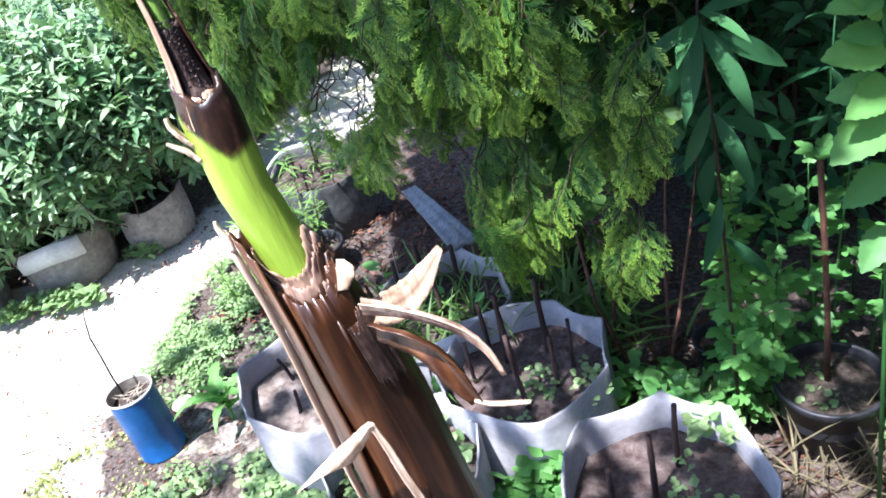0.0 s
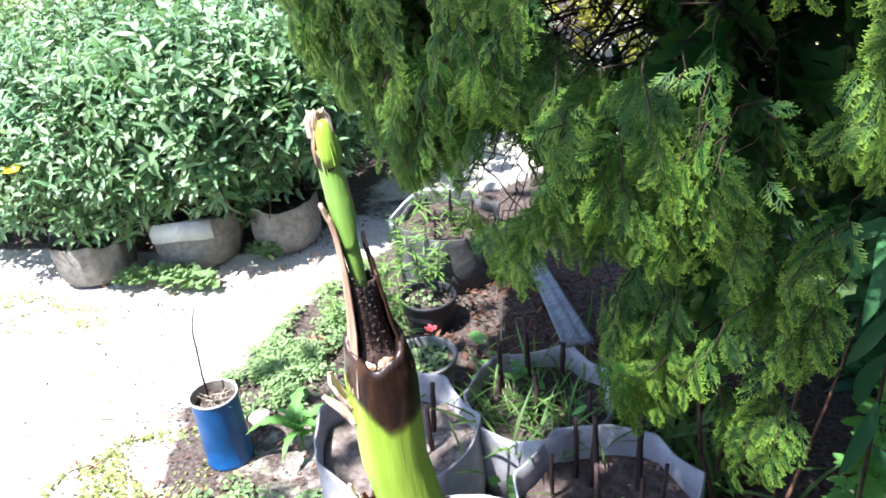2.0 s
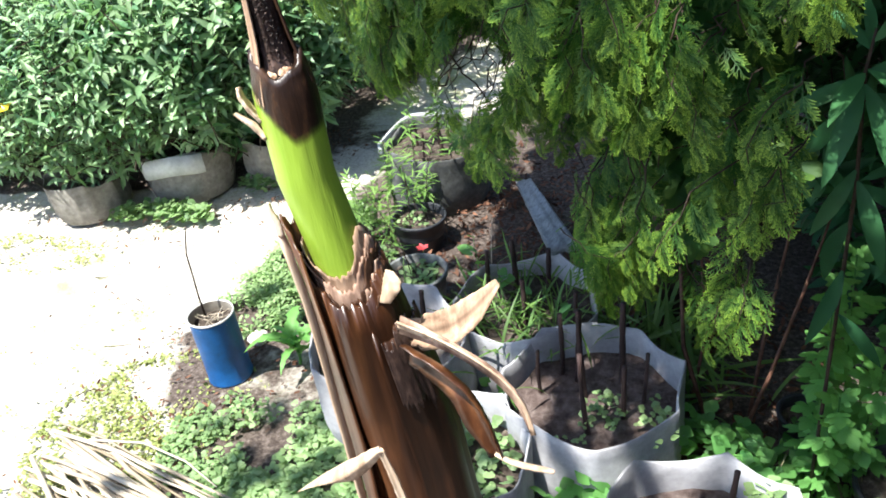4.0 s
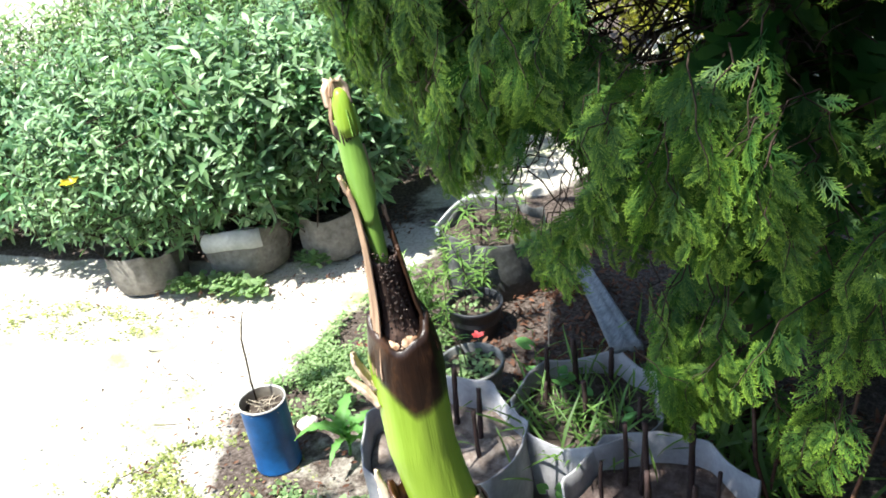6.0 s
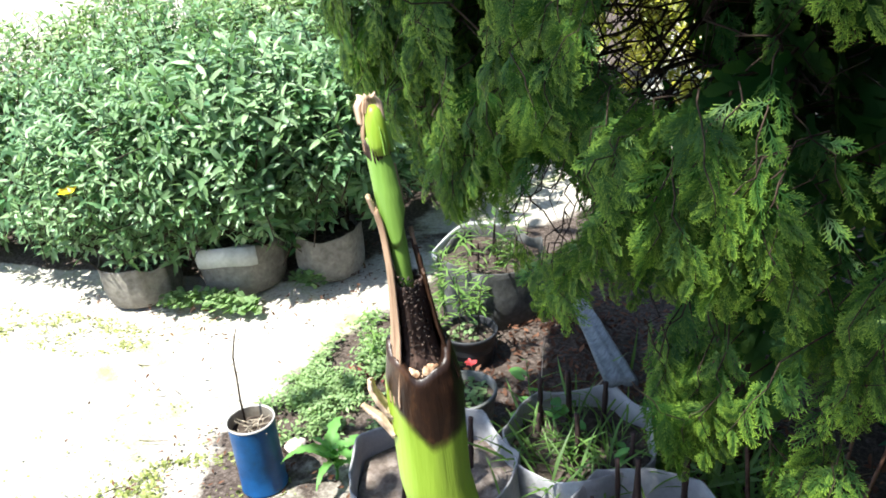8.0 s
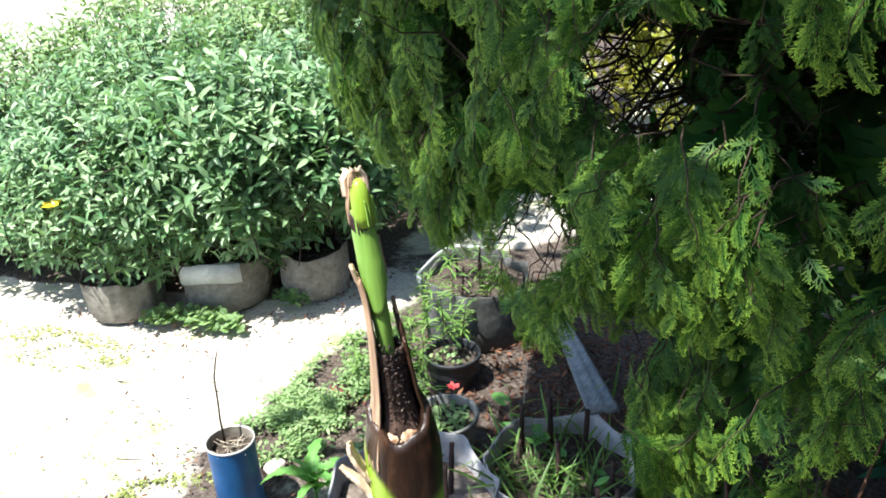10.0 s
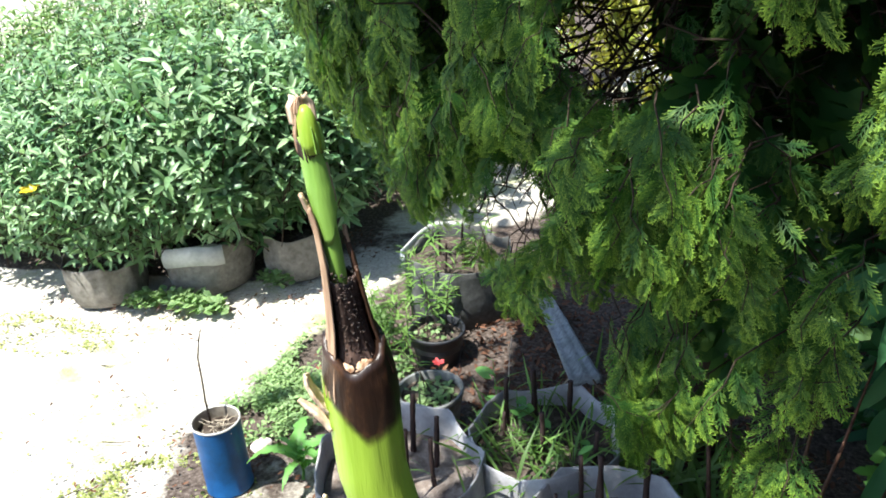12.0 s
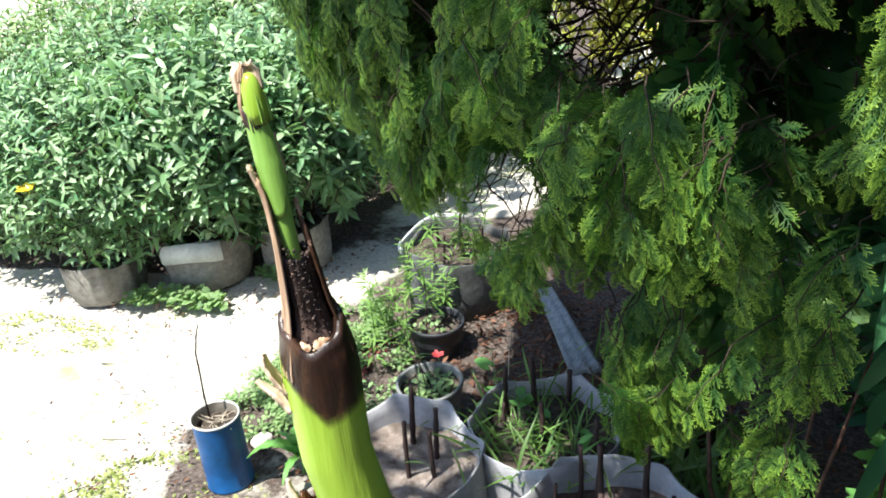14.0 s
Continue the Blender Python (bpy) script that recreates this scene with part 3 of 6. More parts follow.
# ---- unseen broad-leaved tree added overhead to shade the corner ----
def build_shade_tree(at):
    tree = thing("shade_tree", at, "unseen broad-leaved tree added overhead to shade the garden corner", "tree")
    V, F = tube([(0, 0, -0.05), (0.02, 0.03, 1.2), (-0.1, 0.1, 2.4), (-0.8, 0.25, 3.1), (-2.2, 0.4, 3.3)], [0.08, 0.07, 0.06, 0.045, 0.015], 12)
    mesh_np("trunk", V, F, BARK, tree, None, True)
    r = np.random.default_rng(31)
    n = 15000
    P = np.stack([r.uniform(-2.0, 1.9, n), r.uniform(-0.3, 3.0, n), r.uniform(3.1, 3.5, n)], 1)
    k = 2.7 / math.tan(SUN_EL)
    x, y = P[:, 0] - k * math.cos(SUN_AZ), P[:, 1] - k * math.sin(SUN_AZ)
    # leaf density is set by zone, so each spot below gets its shade
    over_bags = np.where(y > 2.2, 0.97, np.where(y > 1.9, 0.14, 0.3))
    over_right = np.where((y > 1.58) & ((x < 0.36) | (y > 2.0)), np.where(y < 1.9, 0.28, 0.95), np.where(x > 0.6, 0.08, np.where(x > 0.34, 0.1, np.where(y > 1.17, 0.08, np.where(y > 0.99, 0.75, 0.0)))))
    dense = np.where(x < -0.62, np.where(x < -1.2, 0.02, np.where(y > 2.1, 0.05, 0.13)), np.where(x < -0.08, over_bags, np.where(x > 0.95, 0.3, over_right)))
    lumps = np.array([noise.noise(Vector((p[0] * 3.2, p[1] * 3.2, 5.0))) for p in P])
    keep = r.uniform(0, 1, n) < np.clip(dense * (1 + 1.3 * lumps * (1 - 0.8 * dense)), 0, 1)
    P = P[keep] - np.array(at)
    W = np.stack([r.normal(size=len(P)), r.normal(size=len(P)), r.normal(size=len(P)) * 0.35 - 0.2], 1)
    R = frames_from(W, np.tile((0, 0, 1.0), (len(P), 1)) + r.normal(size=(len(P), 3)) * 0.3)
    V, F, T = scatter(leaf_template(0.45, 5, 0.2, 0.2), R, P, r.uniform(0.1, 0.17, len(P)))
    mesh_np("crown", V, F, CANOPY, tree, (T + r.uniform(0, 0.6, (len(P), 1))).ravel())
    for k in range(7):
        a = k * 0.9
        V, F = tube([(-0.8 - 0.2 * k, 0.25, 3.1), (-0.9 - 0.25 * k, 0.25 + 0.4 * math.sin(a * 2), 3.2), (-1.0 - 0.3 * k, 0.3 + 0.8 * math.sin(a * 2), 3.3)], [0.02, 0.014, 0.006], 8)
        mesh_np("limb", V, F, BARK, tree, None, True)
    return tree


build_shade_tree((1.5, 0.6, 0))

# ---- shrubs ----
LEAF = leaf_template(0.3, 5, 0.3, 0.25)
LEAF_FAR = leaf_template(0.32, 4, 0.3, 0.25)


def build_shrub(name, at, size, shoots, leaf, mat, label, seed, per=11, template=LEAF, stems=7, group=""):
    """A shrub whose shoots end on an uneven rounded crown; leaves stand in pairs along each shoot with a star at its tip."""
    r = np.random.default_rng(seed)
    ob = thing(name, at, label, "shrub", group)
    sx, sy, sz, z0 = size
    P, W, S, T, U = [], [], [], [], []
    sticks = []
    for i in range(stems):
        a = r.uniform(0, 6.28)
        top = np.array((math.cos(a) * sx * 0.5, math.sin(a) * sy * 0.5, z0 + sz * 0.75))
        foot = np.array((math.cos(a) * 0.05, math.sin(a) * 0.05, 0.0))
        sticks.append(tube([foot, foot * 0.6 + top * 0.4 + r.normal(size=3) * 0.03, top], [0.01, 0.007, 0.003], 6))
    for i in range(shoots):
        d = r.normal(size=3)
        d[2] = abs(d[2]) * 0.9 if r.random() < 0.72 else -abs(d[2]) * 0.5
        d /= np.linalg.norm(d)
        lump = 1 + 0.22 * noise.noise(Vector((d[0] * 2.4 + seed, d[1] * 2.4, d[2] * 2.4)))
        rad = lump * (r.uniform(0.9, 1.08) if r.random() < 0.72 else r.uniform(0.5, 0.88))
        tip = np.array((d[0] * sx, d[1] * sy, z0 + sz * 0.5 + d[2] * sz * 0.5)) * np.array((rad, rad, 1)) + np.array((0, 0, (rad - 1) * sz * 0.4))
        if tip[2] < 0.06:
            continue
        grow = d * 0.6 + np.array((0, 0, 0.55)) + r.normal(size=3) * 0.35
        grow /= np.linalg.norm(grow)
        length = r.uniform(0.1, 0.2)
        sticks.append(tube([tip - grow * length * 1.3, tip - grow * length * 0.5, tip], [0.0025, 0.002, 0.0012], 4))
        side = np.cross(grow, r.normal(size=3))
        side /= np.linalg.norm(side)
        fresh = np.clip(r.normal(0.35, 0.25), 0, 1)
        for j in range(per):
            u = 1 - (j // 2) / (per / 2)
            a = (j % 2) * math.pi + (j // 2) * 1.4 + r.normal() * 0.25
            lat = side * math.cos(a) + np.cross(grow, side) * math.sin(a)
            P.append(tip - grow * length * (1 - u))
            W.append(lat + grow * (0.35 + 0.5 * u) + np.array((0, 0, -0.15)))
            S.append(leaf * r.uniform(0.7, 1.2) * (1.0 if u < 0.95 else 0.85))
            T.append(np.clip(fresh + 0.25 * (u - 0.5) + r.normal() * 0.12, 0, 0.9))
            U.append(grow)
    P, W, S, T, U = (np.array(a) for a in (P, W, S, T, U))
    R = frames_from(W, U + np.array((0, 0, 0.8)), r.normal(size=len(P)) * 0.35)
    V, F, T0 = scatter(template, R, P, S)
    mesh_np("foliage", V, F, mat, ob, (T0 + T[:, None]).ravel())
    V, F, _ = joined(sticks)
    mesh_np("stemwork", V, F, TWIG, ob)
    return ob


SHRUB = "lush green shrub with narrow glossy leaves in full sun"
build_shrub("potted_shrub", (-2.36, 2.82, 0.1), (0.5, 0.4, 0.78, 0.0), 680, 0.058, BUSH, "glossy narrow-leaved shrub growing from a low grey grow bag", 21, group="potted shrubs")
build_shrub("potted_shrub", (-1.95, 2.99, 0.14), (0.44, 0.4, 0.84, 0.04), 560, 0.075, BUSH, "glossy narrow-leaved shrub spilling over a banded grow bag", 22, group="potted shrubs")
build_shrub("potted_shrub", (-1.6, 3.19, 0.12), (0.36, 0.34, 0.8, 0.04), 400, 0.078, BUSH, "glossy narrow-leaved shrub with star-shaped leaf tufts in a grow bag", 23, group="potted shrubs")
for k, (x, y, sx, sz, n) in enumerate([(-2.95, 3.05, 0.6, 0.85, 420), (-3.6, 3.0, 0.55, 0.8, 380), (-2.55, 3.5, 0.75, 1.0, 520), (-3.4, 3.7, 0.75, 1.0, 450), (-1.75, 3.85, 0.7, 0.95, 460), (-2.4, 4.4, 0.8, 1.1, 420), (-3.3, 4.7, 0.9, 1.15, 420), (-1.5, 4.75, 0.7, 1.0, 360), (-2.4, 5.6, 1.0, 1.25, 380), (-3.6, 5.9, 1.1, 1.25, 360)]):
    build_shrub("garden_shrub", (x, y, 0), (sx, sx * 0.9, sz, 0.05), int(n * 1.35), 0.062, BUSH_LIGHT if k in (1, 3, 5, 6, 9) else BUSH, SHRUB, 40 + k, 11, LEAF_FAR, 6, "garden shrubs")
# dark-leaved shrubs added as filling where there is only near-black shade
for k, (x, y, sx, sz) in enumerate([(0.75, 2.35, 0.4, 1.3), (1.35, 2.1, 0.45, 1.3), (1.25, 2.75, 0.5, 1.6), (0.35, 2.85, 0.4, 1.5)]):
    build_shrub("dark_shrub", (x, y, 0), (sx, sx * 0.8, sz, 0.05), 260, 0.1, LANCE, "dark green shrub added to fill the deep shade before a wall", 80 + k, 10, LEAF_FAR, 5, "dark shrubs")
for k, (x, y) in enumerate([(-0.9, 5.9), (0.0, 5.6), (0.9, 5.9)]):
    build_shrub("yellow_shrub", (x, y, 0), (0.7, 0.6, 1.1, 0.05), 300, 0.09, BUSH_YELLOW, "yellow-green sunlit shrub far behind the conifer", 60 + k, 10, LEAF_FAR, 5, "yellow shrubs")

# ---- grow bags ----
def rim_shape(seed, corners=7):
    """The outline of a stiff fabric bag from above: flat sides between uneven rounded corners."""
    r = random.Random(seed)
    ph, ph2 = r.uniform(0, 6.28), r.uniform(0, 6.28)
    step = 2 * math.pi / corners

    def shape(a):
        q = a + 0.16 * math.sin(2 * a + ph2) + ph
        side = math.cos(step / 2) / math.cos((q % step) - step / 2)
        return 0.12 + 0.88 * side + 0.02 * math.sin(2 * a + ph2) + 0.02
    return shape


def build_bag(name, at, R, h, mat, soil_mat, label, seed, soil=0.07, band=None, canes=(), cane_mat=CANE, group="grow bags", sag=0.012):
    """A fabric bag: outer wall, folded rim, inner wall; soil below the rim, cuttings stuck in it."""
    bag = thing(name, at, label, "grow bag", group)
    shape = rim_shape(seed)
    n = 98
    r = random.Random(seed)
    lean = (r.uniform(-0.01, 0.01), r.uniform(-0.01, 0.01))
    def ring(fr, fz, k, drop=0.0):
        ringv = []
        for i in range(n):
            a = 2 * math.pi * i / n
            w = shape(a) * k + (1 - k)
            z = h * fz + (sag * math.sin(3 * a + seed) + 0.5 * sag * math.sin(5 * a) + 0.16 * (shape(a) - 0.97)) * max(0, (fz - 0.5) * 2) - drop
            rr = R * fr * w + 0.004 * noise.noise(Vector((math.cos(a) * 4, math.sin(a) * 4, fz * 3 + seed)))
            ringv.append((rr * math.cos(a) + lean[0] * fz, rr * math.sin(a) + lean[1] * fz, z))
        return ringv
    prof = [(0.9, -0.02, 0.2), (0.95, 0.1, 0.3), (1.0, 0.35, 0.5), (0.995, 0.65, 0.8), (1.0, 0.88, 1.0), (1.005, 0.985, 1.0), (0.995, 1.0, 1.0), (0.975, 0.985, 1.0), (0.965, 0.85, 1.0), (0.95, 0.6, 0.9), (0.94, 0.4, 0.8)]
    V = [p for q in prof for p in ring(*q)]
    F = []
    for i in range(len(prof) - 1):
        for j in range(n):
            k = (j + 1) % n
            F.append((i * n + j, i * n + k, (i + 1) * n + k, (i + 1) * n + j))
    mesh_np("fabric", V, F, mat, bag, None, True)
    if band:
        a0, a1, z0, z1 = band
        m = 18
        V, F = [], []
        for q in range(2):
            for zz in (z0, (z0 + z1) / 2, z1):
                for i in range(m):
                    a = a0 + (a1 - a0) * i / (m - 1)
                    rr = R * (shape(a) * 0.97 + 0.03) * 1.012 + 0.011 - q * 0.006
                    V.append((rr * math.cos(a), rr * math.sin(a), h * zz + sag * math.sin(3 * a + seed)))
        for q in range(2):
            for k in range(2):
                for i in range(m - 1):
                    a = q * 3 * m + k * m + i
                    F.append((a, a + 1, a + m + 1, a + m) if q == 0 else (a + m, a + m + 1, a + 1, a))
        for i in range(m - 1):
            F += [(i, 3 * m + i, 3 * m + i + 1, i + 1), (2 * m + i, 2 * m + i + 1, 5 * m + i + 1, 5 * m + i)]
        tagged(mesh_np("band", V, F, FELT_PALE, bag, None, True), "pale folded fabric band and lit rim")
    V, F = soil_disc(R * 0.955, h - soil, seed, 0.014, shape)
    mesh_np("soil", V, F, soil_mat, bag, None, True)
    for k, (cx, cy, hgt, rad, tx, ty) in enumerate(canes):
        z0 = h - soil - 0.02
        kink = (r.uniform(-0.006, 0.006), r.uniform(-0.006, 0.006))
        pts = [(cx, cy, z0), (cx + tx * 0.5 + kink[0], cy + ty * 0.5 + kink[1], z0 + hgt * 0.5), (cx + tx, cy + ty, z0 + hgt)]
        P = np.array([np.array(pts[0]) * (1 - t) ** 2 + 2 * t * (1 - t) * np.array(pts[1]) + t * t * np.array(pts[2]) for t in np.linspace(0, 1, 9)])
        rr = rad * (1 + 0.12 * np.sin(np.arange(9) * 2.3 + k)) * np.linspace(1.1, 0.92, 9)
        V, F = tube(P, rr, 9)
        mesh_np("cutting", V, F, cane_mat, bag, None, True)
    return bag


BAG = "grey felt grow bag of sandy soil with dark cut canes"
build_bag("grow_bag", (-0.587, 1.71, 0), 0.221, 0.26, FELT, BAG_SOIL, BAG, 3, 0.08, None,
          [(-0.02, 0.13, 0.20, 0.0075, 0.01, 0.01), (0.06, 0.09, 0.18, 0.007, 0.012, 0), (0.02, 0.0, 0.2, 0.006, 0.005, 0), (0.08, 0.02, 0.16, 0.006, -0.005, 0.01), (-0.1, 0.05, 0.1, 0.005, -0.02, 0), (-0.06, -0.08, 0.09, 0.005, 0.01, 0.01)])
build_bag("grow_bag", (-0.273, 1.925, 0), 0.199, 0.25, FELT, DARK_SOIL, "grey felt grow bag crowded with grass and weeds around canes", 5, 0.06, None,
          [(-0.05, 0.1, 0.19, 0.008, 0, 0), (0.04, 0.1, 0.17, 0.0075, 0.01, 0), (-0.12, 0.08, 0.16, 0.007, 0.0, 0.01), (0.0, -0.03, 0.15, 0.007, 0.0, 0.01), (0.13, -0.02, 0.12, 0.006, 0.01, 0), (-0.11, 0.02, 0.1, 0.005, 0, 0)])
build_bag("grow_bag", (-0.052, 1.613, 0), 0.213, 0.26, FELT, SHADED_SOIL, BAG, 8, 0.08, None,
          [(0.06, 0.09, 0.26, 0.0075, 0.0, 0.0), (-0.02, 0.02, 0.27, 0.0065, -0.015, 0.02), (-0.09, 0.1, 0.2, 0.006, 0, 0.01), (0.11, 0.02, 0.17, 0.005, 0.01, 0.01), (0.07, -0.03, 0.18, 0.006, 0.005, 0.0), (-0.05, 0.08, 0.22, 0.006, 0.01, 0.02), (-0.13, 0.03, 0.15, 0.005, 0, 0), (0.0, -0.09, 0.22, 0.006, -0.02, 0.04)])
build_bag("grow_bag", (0.205, 1.225, 0), 0.21, 0.26, FELT, SHADED_SOIL, BAG, 12, 0.09, None,
          [(-0.02, 0.02, 0.2, 0.0065, 0.005, 0), (0.04, 0.09, 0.2, 0.006, 0.005, 0), (-0.1, -0.02, 0.16, 0.006, 0, 0.01)])
build_bag("grow_bag", (-0.333, 1.36, 0), 0.185, 0.25, FELT, DARK_SOIL, "grey felt grow bag filled with low green weeds", 17, 0.07)
# the dark fabric stands for shade, the pale left band for the lit rim
build_bag("grow_bag", (-0.824, 2.89, 0), 0.211, 0.25, FELT_SHADED, DARK_SOIL, "grey grow bag darkened as in shade, with a pale lit rim and thin weeds", 20, 0.05, (radians(95), radians(215), 0.92, 1.03),
          [(-0.08, 0.02, 0.12, 0.005, 0, 0), (0.0, 0.05, 0.15, 0.005, 0.01, 0), (0.04, -0.04, 0.13, 0.005, 0, 0), (0.1, 0.03, 0.12, 0.005, 0, 0), (-0.03, -0.06, 0.12, 0.004, 0.01, 0)])
build_bag("grow_bag", (-1.975, 2.9, 0), 0.195, 0.22, FELT_OLD, DARK_SOIL, "weathered brown-grey grow bag with a pale folded band", 24, 0.04, (radians(200), radians(325), 0.62, 1.01))
build_bag("grow_bag", (-1.63, 3.06, 0), 0.155, 0.2, FELT_OLD, DARK_SOIL, "weathered brown-grey grow bag in the shade of its shrub", 27, 0.04)
build_bag("grow_bag", (-2.345, 2.68, 0), 0.165, 0.175, FELT_OLD, DARK_SOIL, "low slumped grey grow bag spilling soil on the path", 31, 0.03)


# ---- round pots ----
def build_pot(name, at, R, h, mat, label, seed, taper=0.8, lip=0.006, soil=0.03, soil_mat=DARK_SOIL):
    pot = thing(name, at, label, "plant pot")
    V, F = lathe([(0.004, 0), (R * taper, 0), (R * taper + 0.002, 0.004), (R * 0.985, h * 0.86), (R + lip * 0.6, h * 0.87), (R + lip, h * 0.985), (R + lip * 0.7, h), (R - 0.002, h), (R - 0.004, h * 0.98), (R * 0.93, h * 0.5)], 48, 0.012, seed)
    mesh_np("shell", V, F, mat, pot, None, True)
    V, F = soil_disc(R * 0.955, h - soil, seed, 0.012)
    mesh_np("soil", V, F, soil_mat, pot, None, True)
    return pot


build_pot("round_pot", (-0.674, 2.149, 0), 0.097, 0.15, GREY_POT, "dusty pale grey plastic pot with weeds", 2, 0.8)
build_pot("black_pot", (-0.782, 2.511, 0), 0.093, 0.13, BLACK_POT, "small black plastic pot with a spindly plant", 3, 0.78)
build_pot("black_pot", (0.6, 1.49, 0), 0.112, 0.18, BLACK_POT, "black plastic pot holding a young reddish tree cane", 4, 0.8)


# ---- blue can ----
def build_can(at):
    m, n, l, b = material("blue_painted_tin", 0.42, 0.45)
    nz = noise_tex(n, l, 14, 6, 0.7)
    r = ramp(n, [(0.28, (0.03, 0.04, 0.07)), (0.38, (0.006, 0.055, 0.17)), (0.6, (0.008, 0.08, 0.25)), (0.75, (0.04, 0.1, 0.19))])
    l.new(nz.outputs[0], r.inputs[0])
    l.new(r.outputs[0], b.inputs["Base Color"])
    bump(n, l, b, nz.outputs[0], 0.2, 0.003)
    inner = plain("dull_tin_inside", [(0.3, (0.2, 0.17, 0.13)), (0.7, (0.36, 0.33, 0.28))], 30, 0.6, 0.4)
    rim = plain("bare_tin_rim", [(0.3, (0.4, 0.38, 0.35)), (0.7, (0.66, 0.65, 0.62))], 40, 0.4, 0.6)
    can = thing("blue_can", at, "blue painted tin can used as planter with a bare twig", "planter can")
    R, h = 0.0655, 0.232
    V, F = lathe([(0.003, 0), (R - 0.002, 0), (R + 0.0015, 0.002), (R + 0.0015, 0.007), (R, 0.01), (R, h * 0.35), (R, h * 0.7), (R, h - 0.005)], 56, 0.006, 4)
    mesh_np("body", V, F, m, can, None, True)
    V, F = lathe([(R, h - 0.006), (R + 0.002, h - 0.004), (R + 0.0022, h), (R - 0.001, h + 0.001), (R - 0.002, h - 0.004)], 56, 0.006, 4)
    tagged(mesh_np("rim", V, F, rim, can, None, True), "bare shiny tin rim")
    V, F = lathe([(R - 0.002, h - 0.004), (R - 0.0025, h * 0.6), (R - 0.003, h * 0.5)], 56, 0.006, 4)
    mesh_np("inside", V, F, inner, can, None, True)
    V, F = soil_disc(R * 0.96, h - 0.035, 6, 0.012)
    mesh_np("soil", V, F, DARK_SOIL, can, None, True)
    tw = [(-0.038, 0.022, h - 0.05), (-0.04, 0.024, h + 0.04), (-0.036, 0.026, h + 0.11), (-0.034, 0.028, h + 0.18), (-0.018, 0.03, h + 0.24), (-0.004, 0.03, h + 0.275)]
    V, F = tube(tw, [0.003, 0.0028, 0.0026, 0.0024, 0.002, 0.0013], 6)
    tagged(mesh_np("twig", V, F, TWIG, can, None, True), "thin dark bare twig")
    r2 = np.random.default_rng(5)
    sets = []
    for i in range(26):
        a, q = r2.uniform(0, 6.28), r2.uniform(0, 0.045)
        p = np.array((q * math.cos(a), q * math.sin(a), h - 0.026))
        d = np.array((r2.normal() * 0.6, r2.normal() * 0.6, r2.uniform(0.05, 0.5))) * 0.045
        sets.append(tube([p, p + d * 0.5 + r2.normal(size=3) * 0.003, p + d], [0.0014, 0.0014, 0.0008], 5))
    V, F, _ = joined(sets)
    tagged(mesh_np("dry_stubble", V, F, STRAW, can, np.full(len(V), 0.7)), "pale dry straw bits", kind="stuff")
    return can


build_can((-1.164, 1.768, 0))

# ---- banana plant ----
AXIS = [(1.52, -0.0285, 0.543), (1.49, -0.025, 0.541), (1.46, -0.0205, 0.539), (1.42, -0.0195, 0.541), (1.37, -0.0175, 0.538), (1.3, -0.0065, 0.541), (1.2, 0.003, 0.545), (1.0, 0.012, 0.55), (0.5, 0.027, 0.56), (-0.02, 0.04, 0.57)]


def axis_at(z):
    zs = [a[0] for a in AXIS][::-1]
    return np.array((np.interp(z, zs, [a[1] for a in AXIS][::-1]), np.interp(z, zs, [a[2] for a in AXIS][::-1]), z))


def streaky(name, stops, stretch=(1, 1, 0.06), scale=240, rough=0.6, spec=0.3, extra=None):
    m, n, l, b = material(name, rough, spec)
    nz = noise_tex(n, l, scale, 5, 0.6, stretch)
    r = ramp(n, stops)
    l.new(nz.outputs[0], r.inputs[0])
    st = noise_tex(n, l, 28, 4, 0.6, (1, 1, 0.35))
    sr = ramp(n, extra or [(0.35, (0.55, 0.5, 0.45)), (0.65, (1.1, 1.1, 1.1))])
    l.new(st.outputs[0], sr.inputs[0])
    l.new(mixed(n, l, 0.85, r.outputs[0], sr.outputs[0], "MULTIPLY"), b.inputs["Base Color"])
    bump(n, l, b, nz.outputs[0], 0.35, 0.0015)
    return m


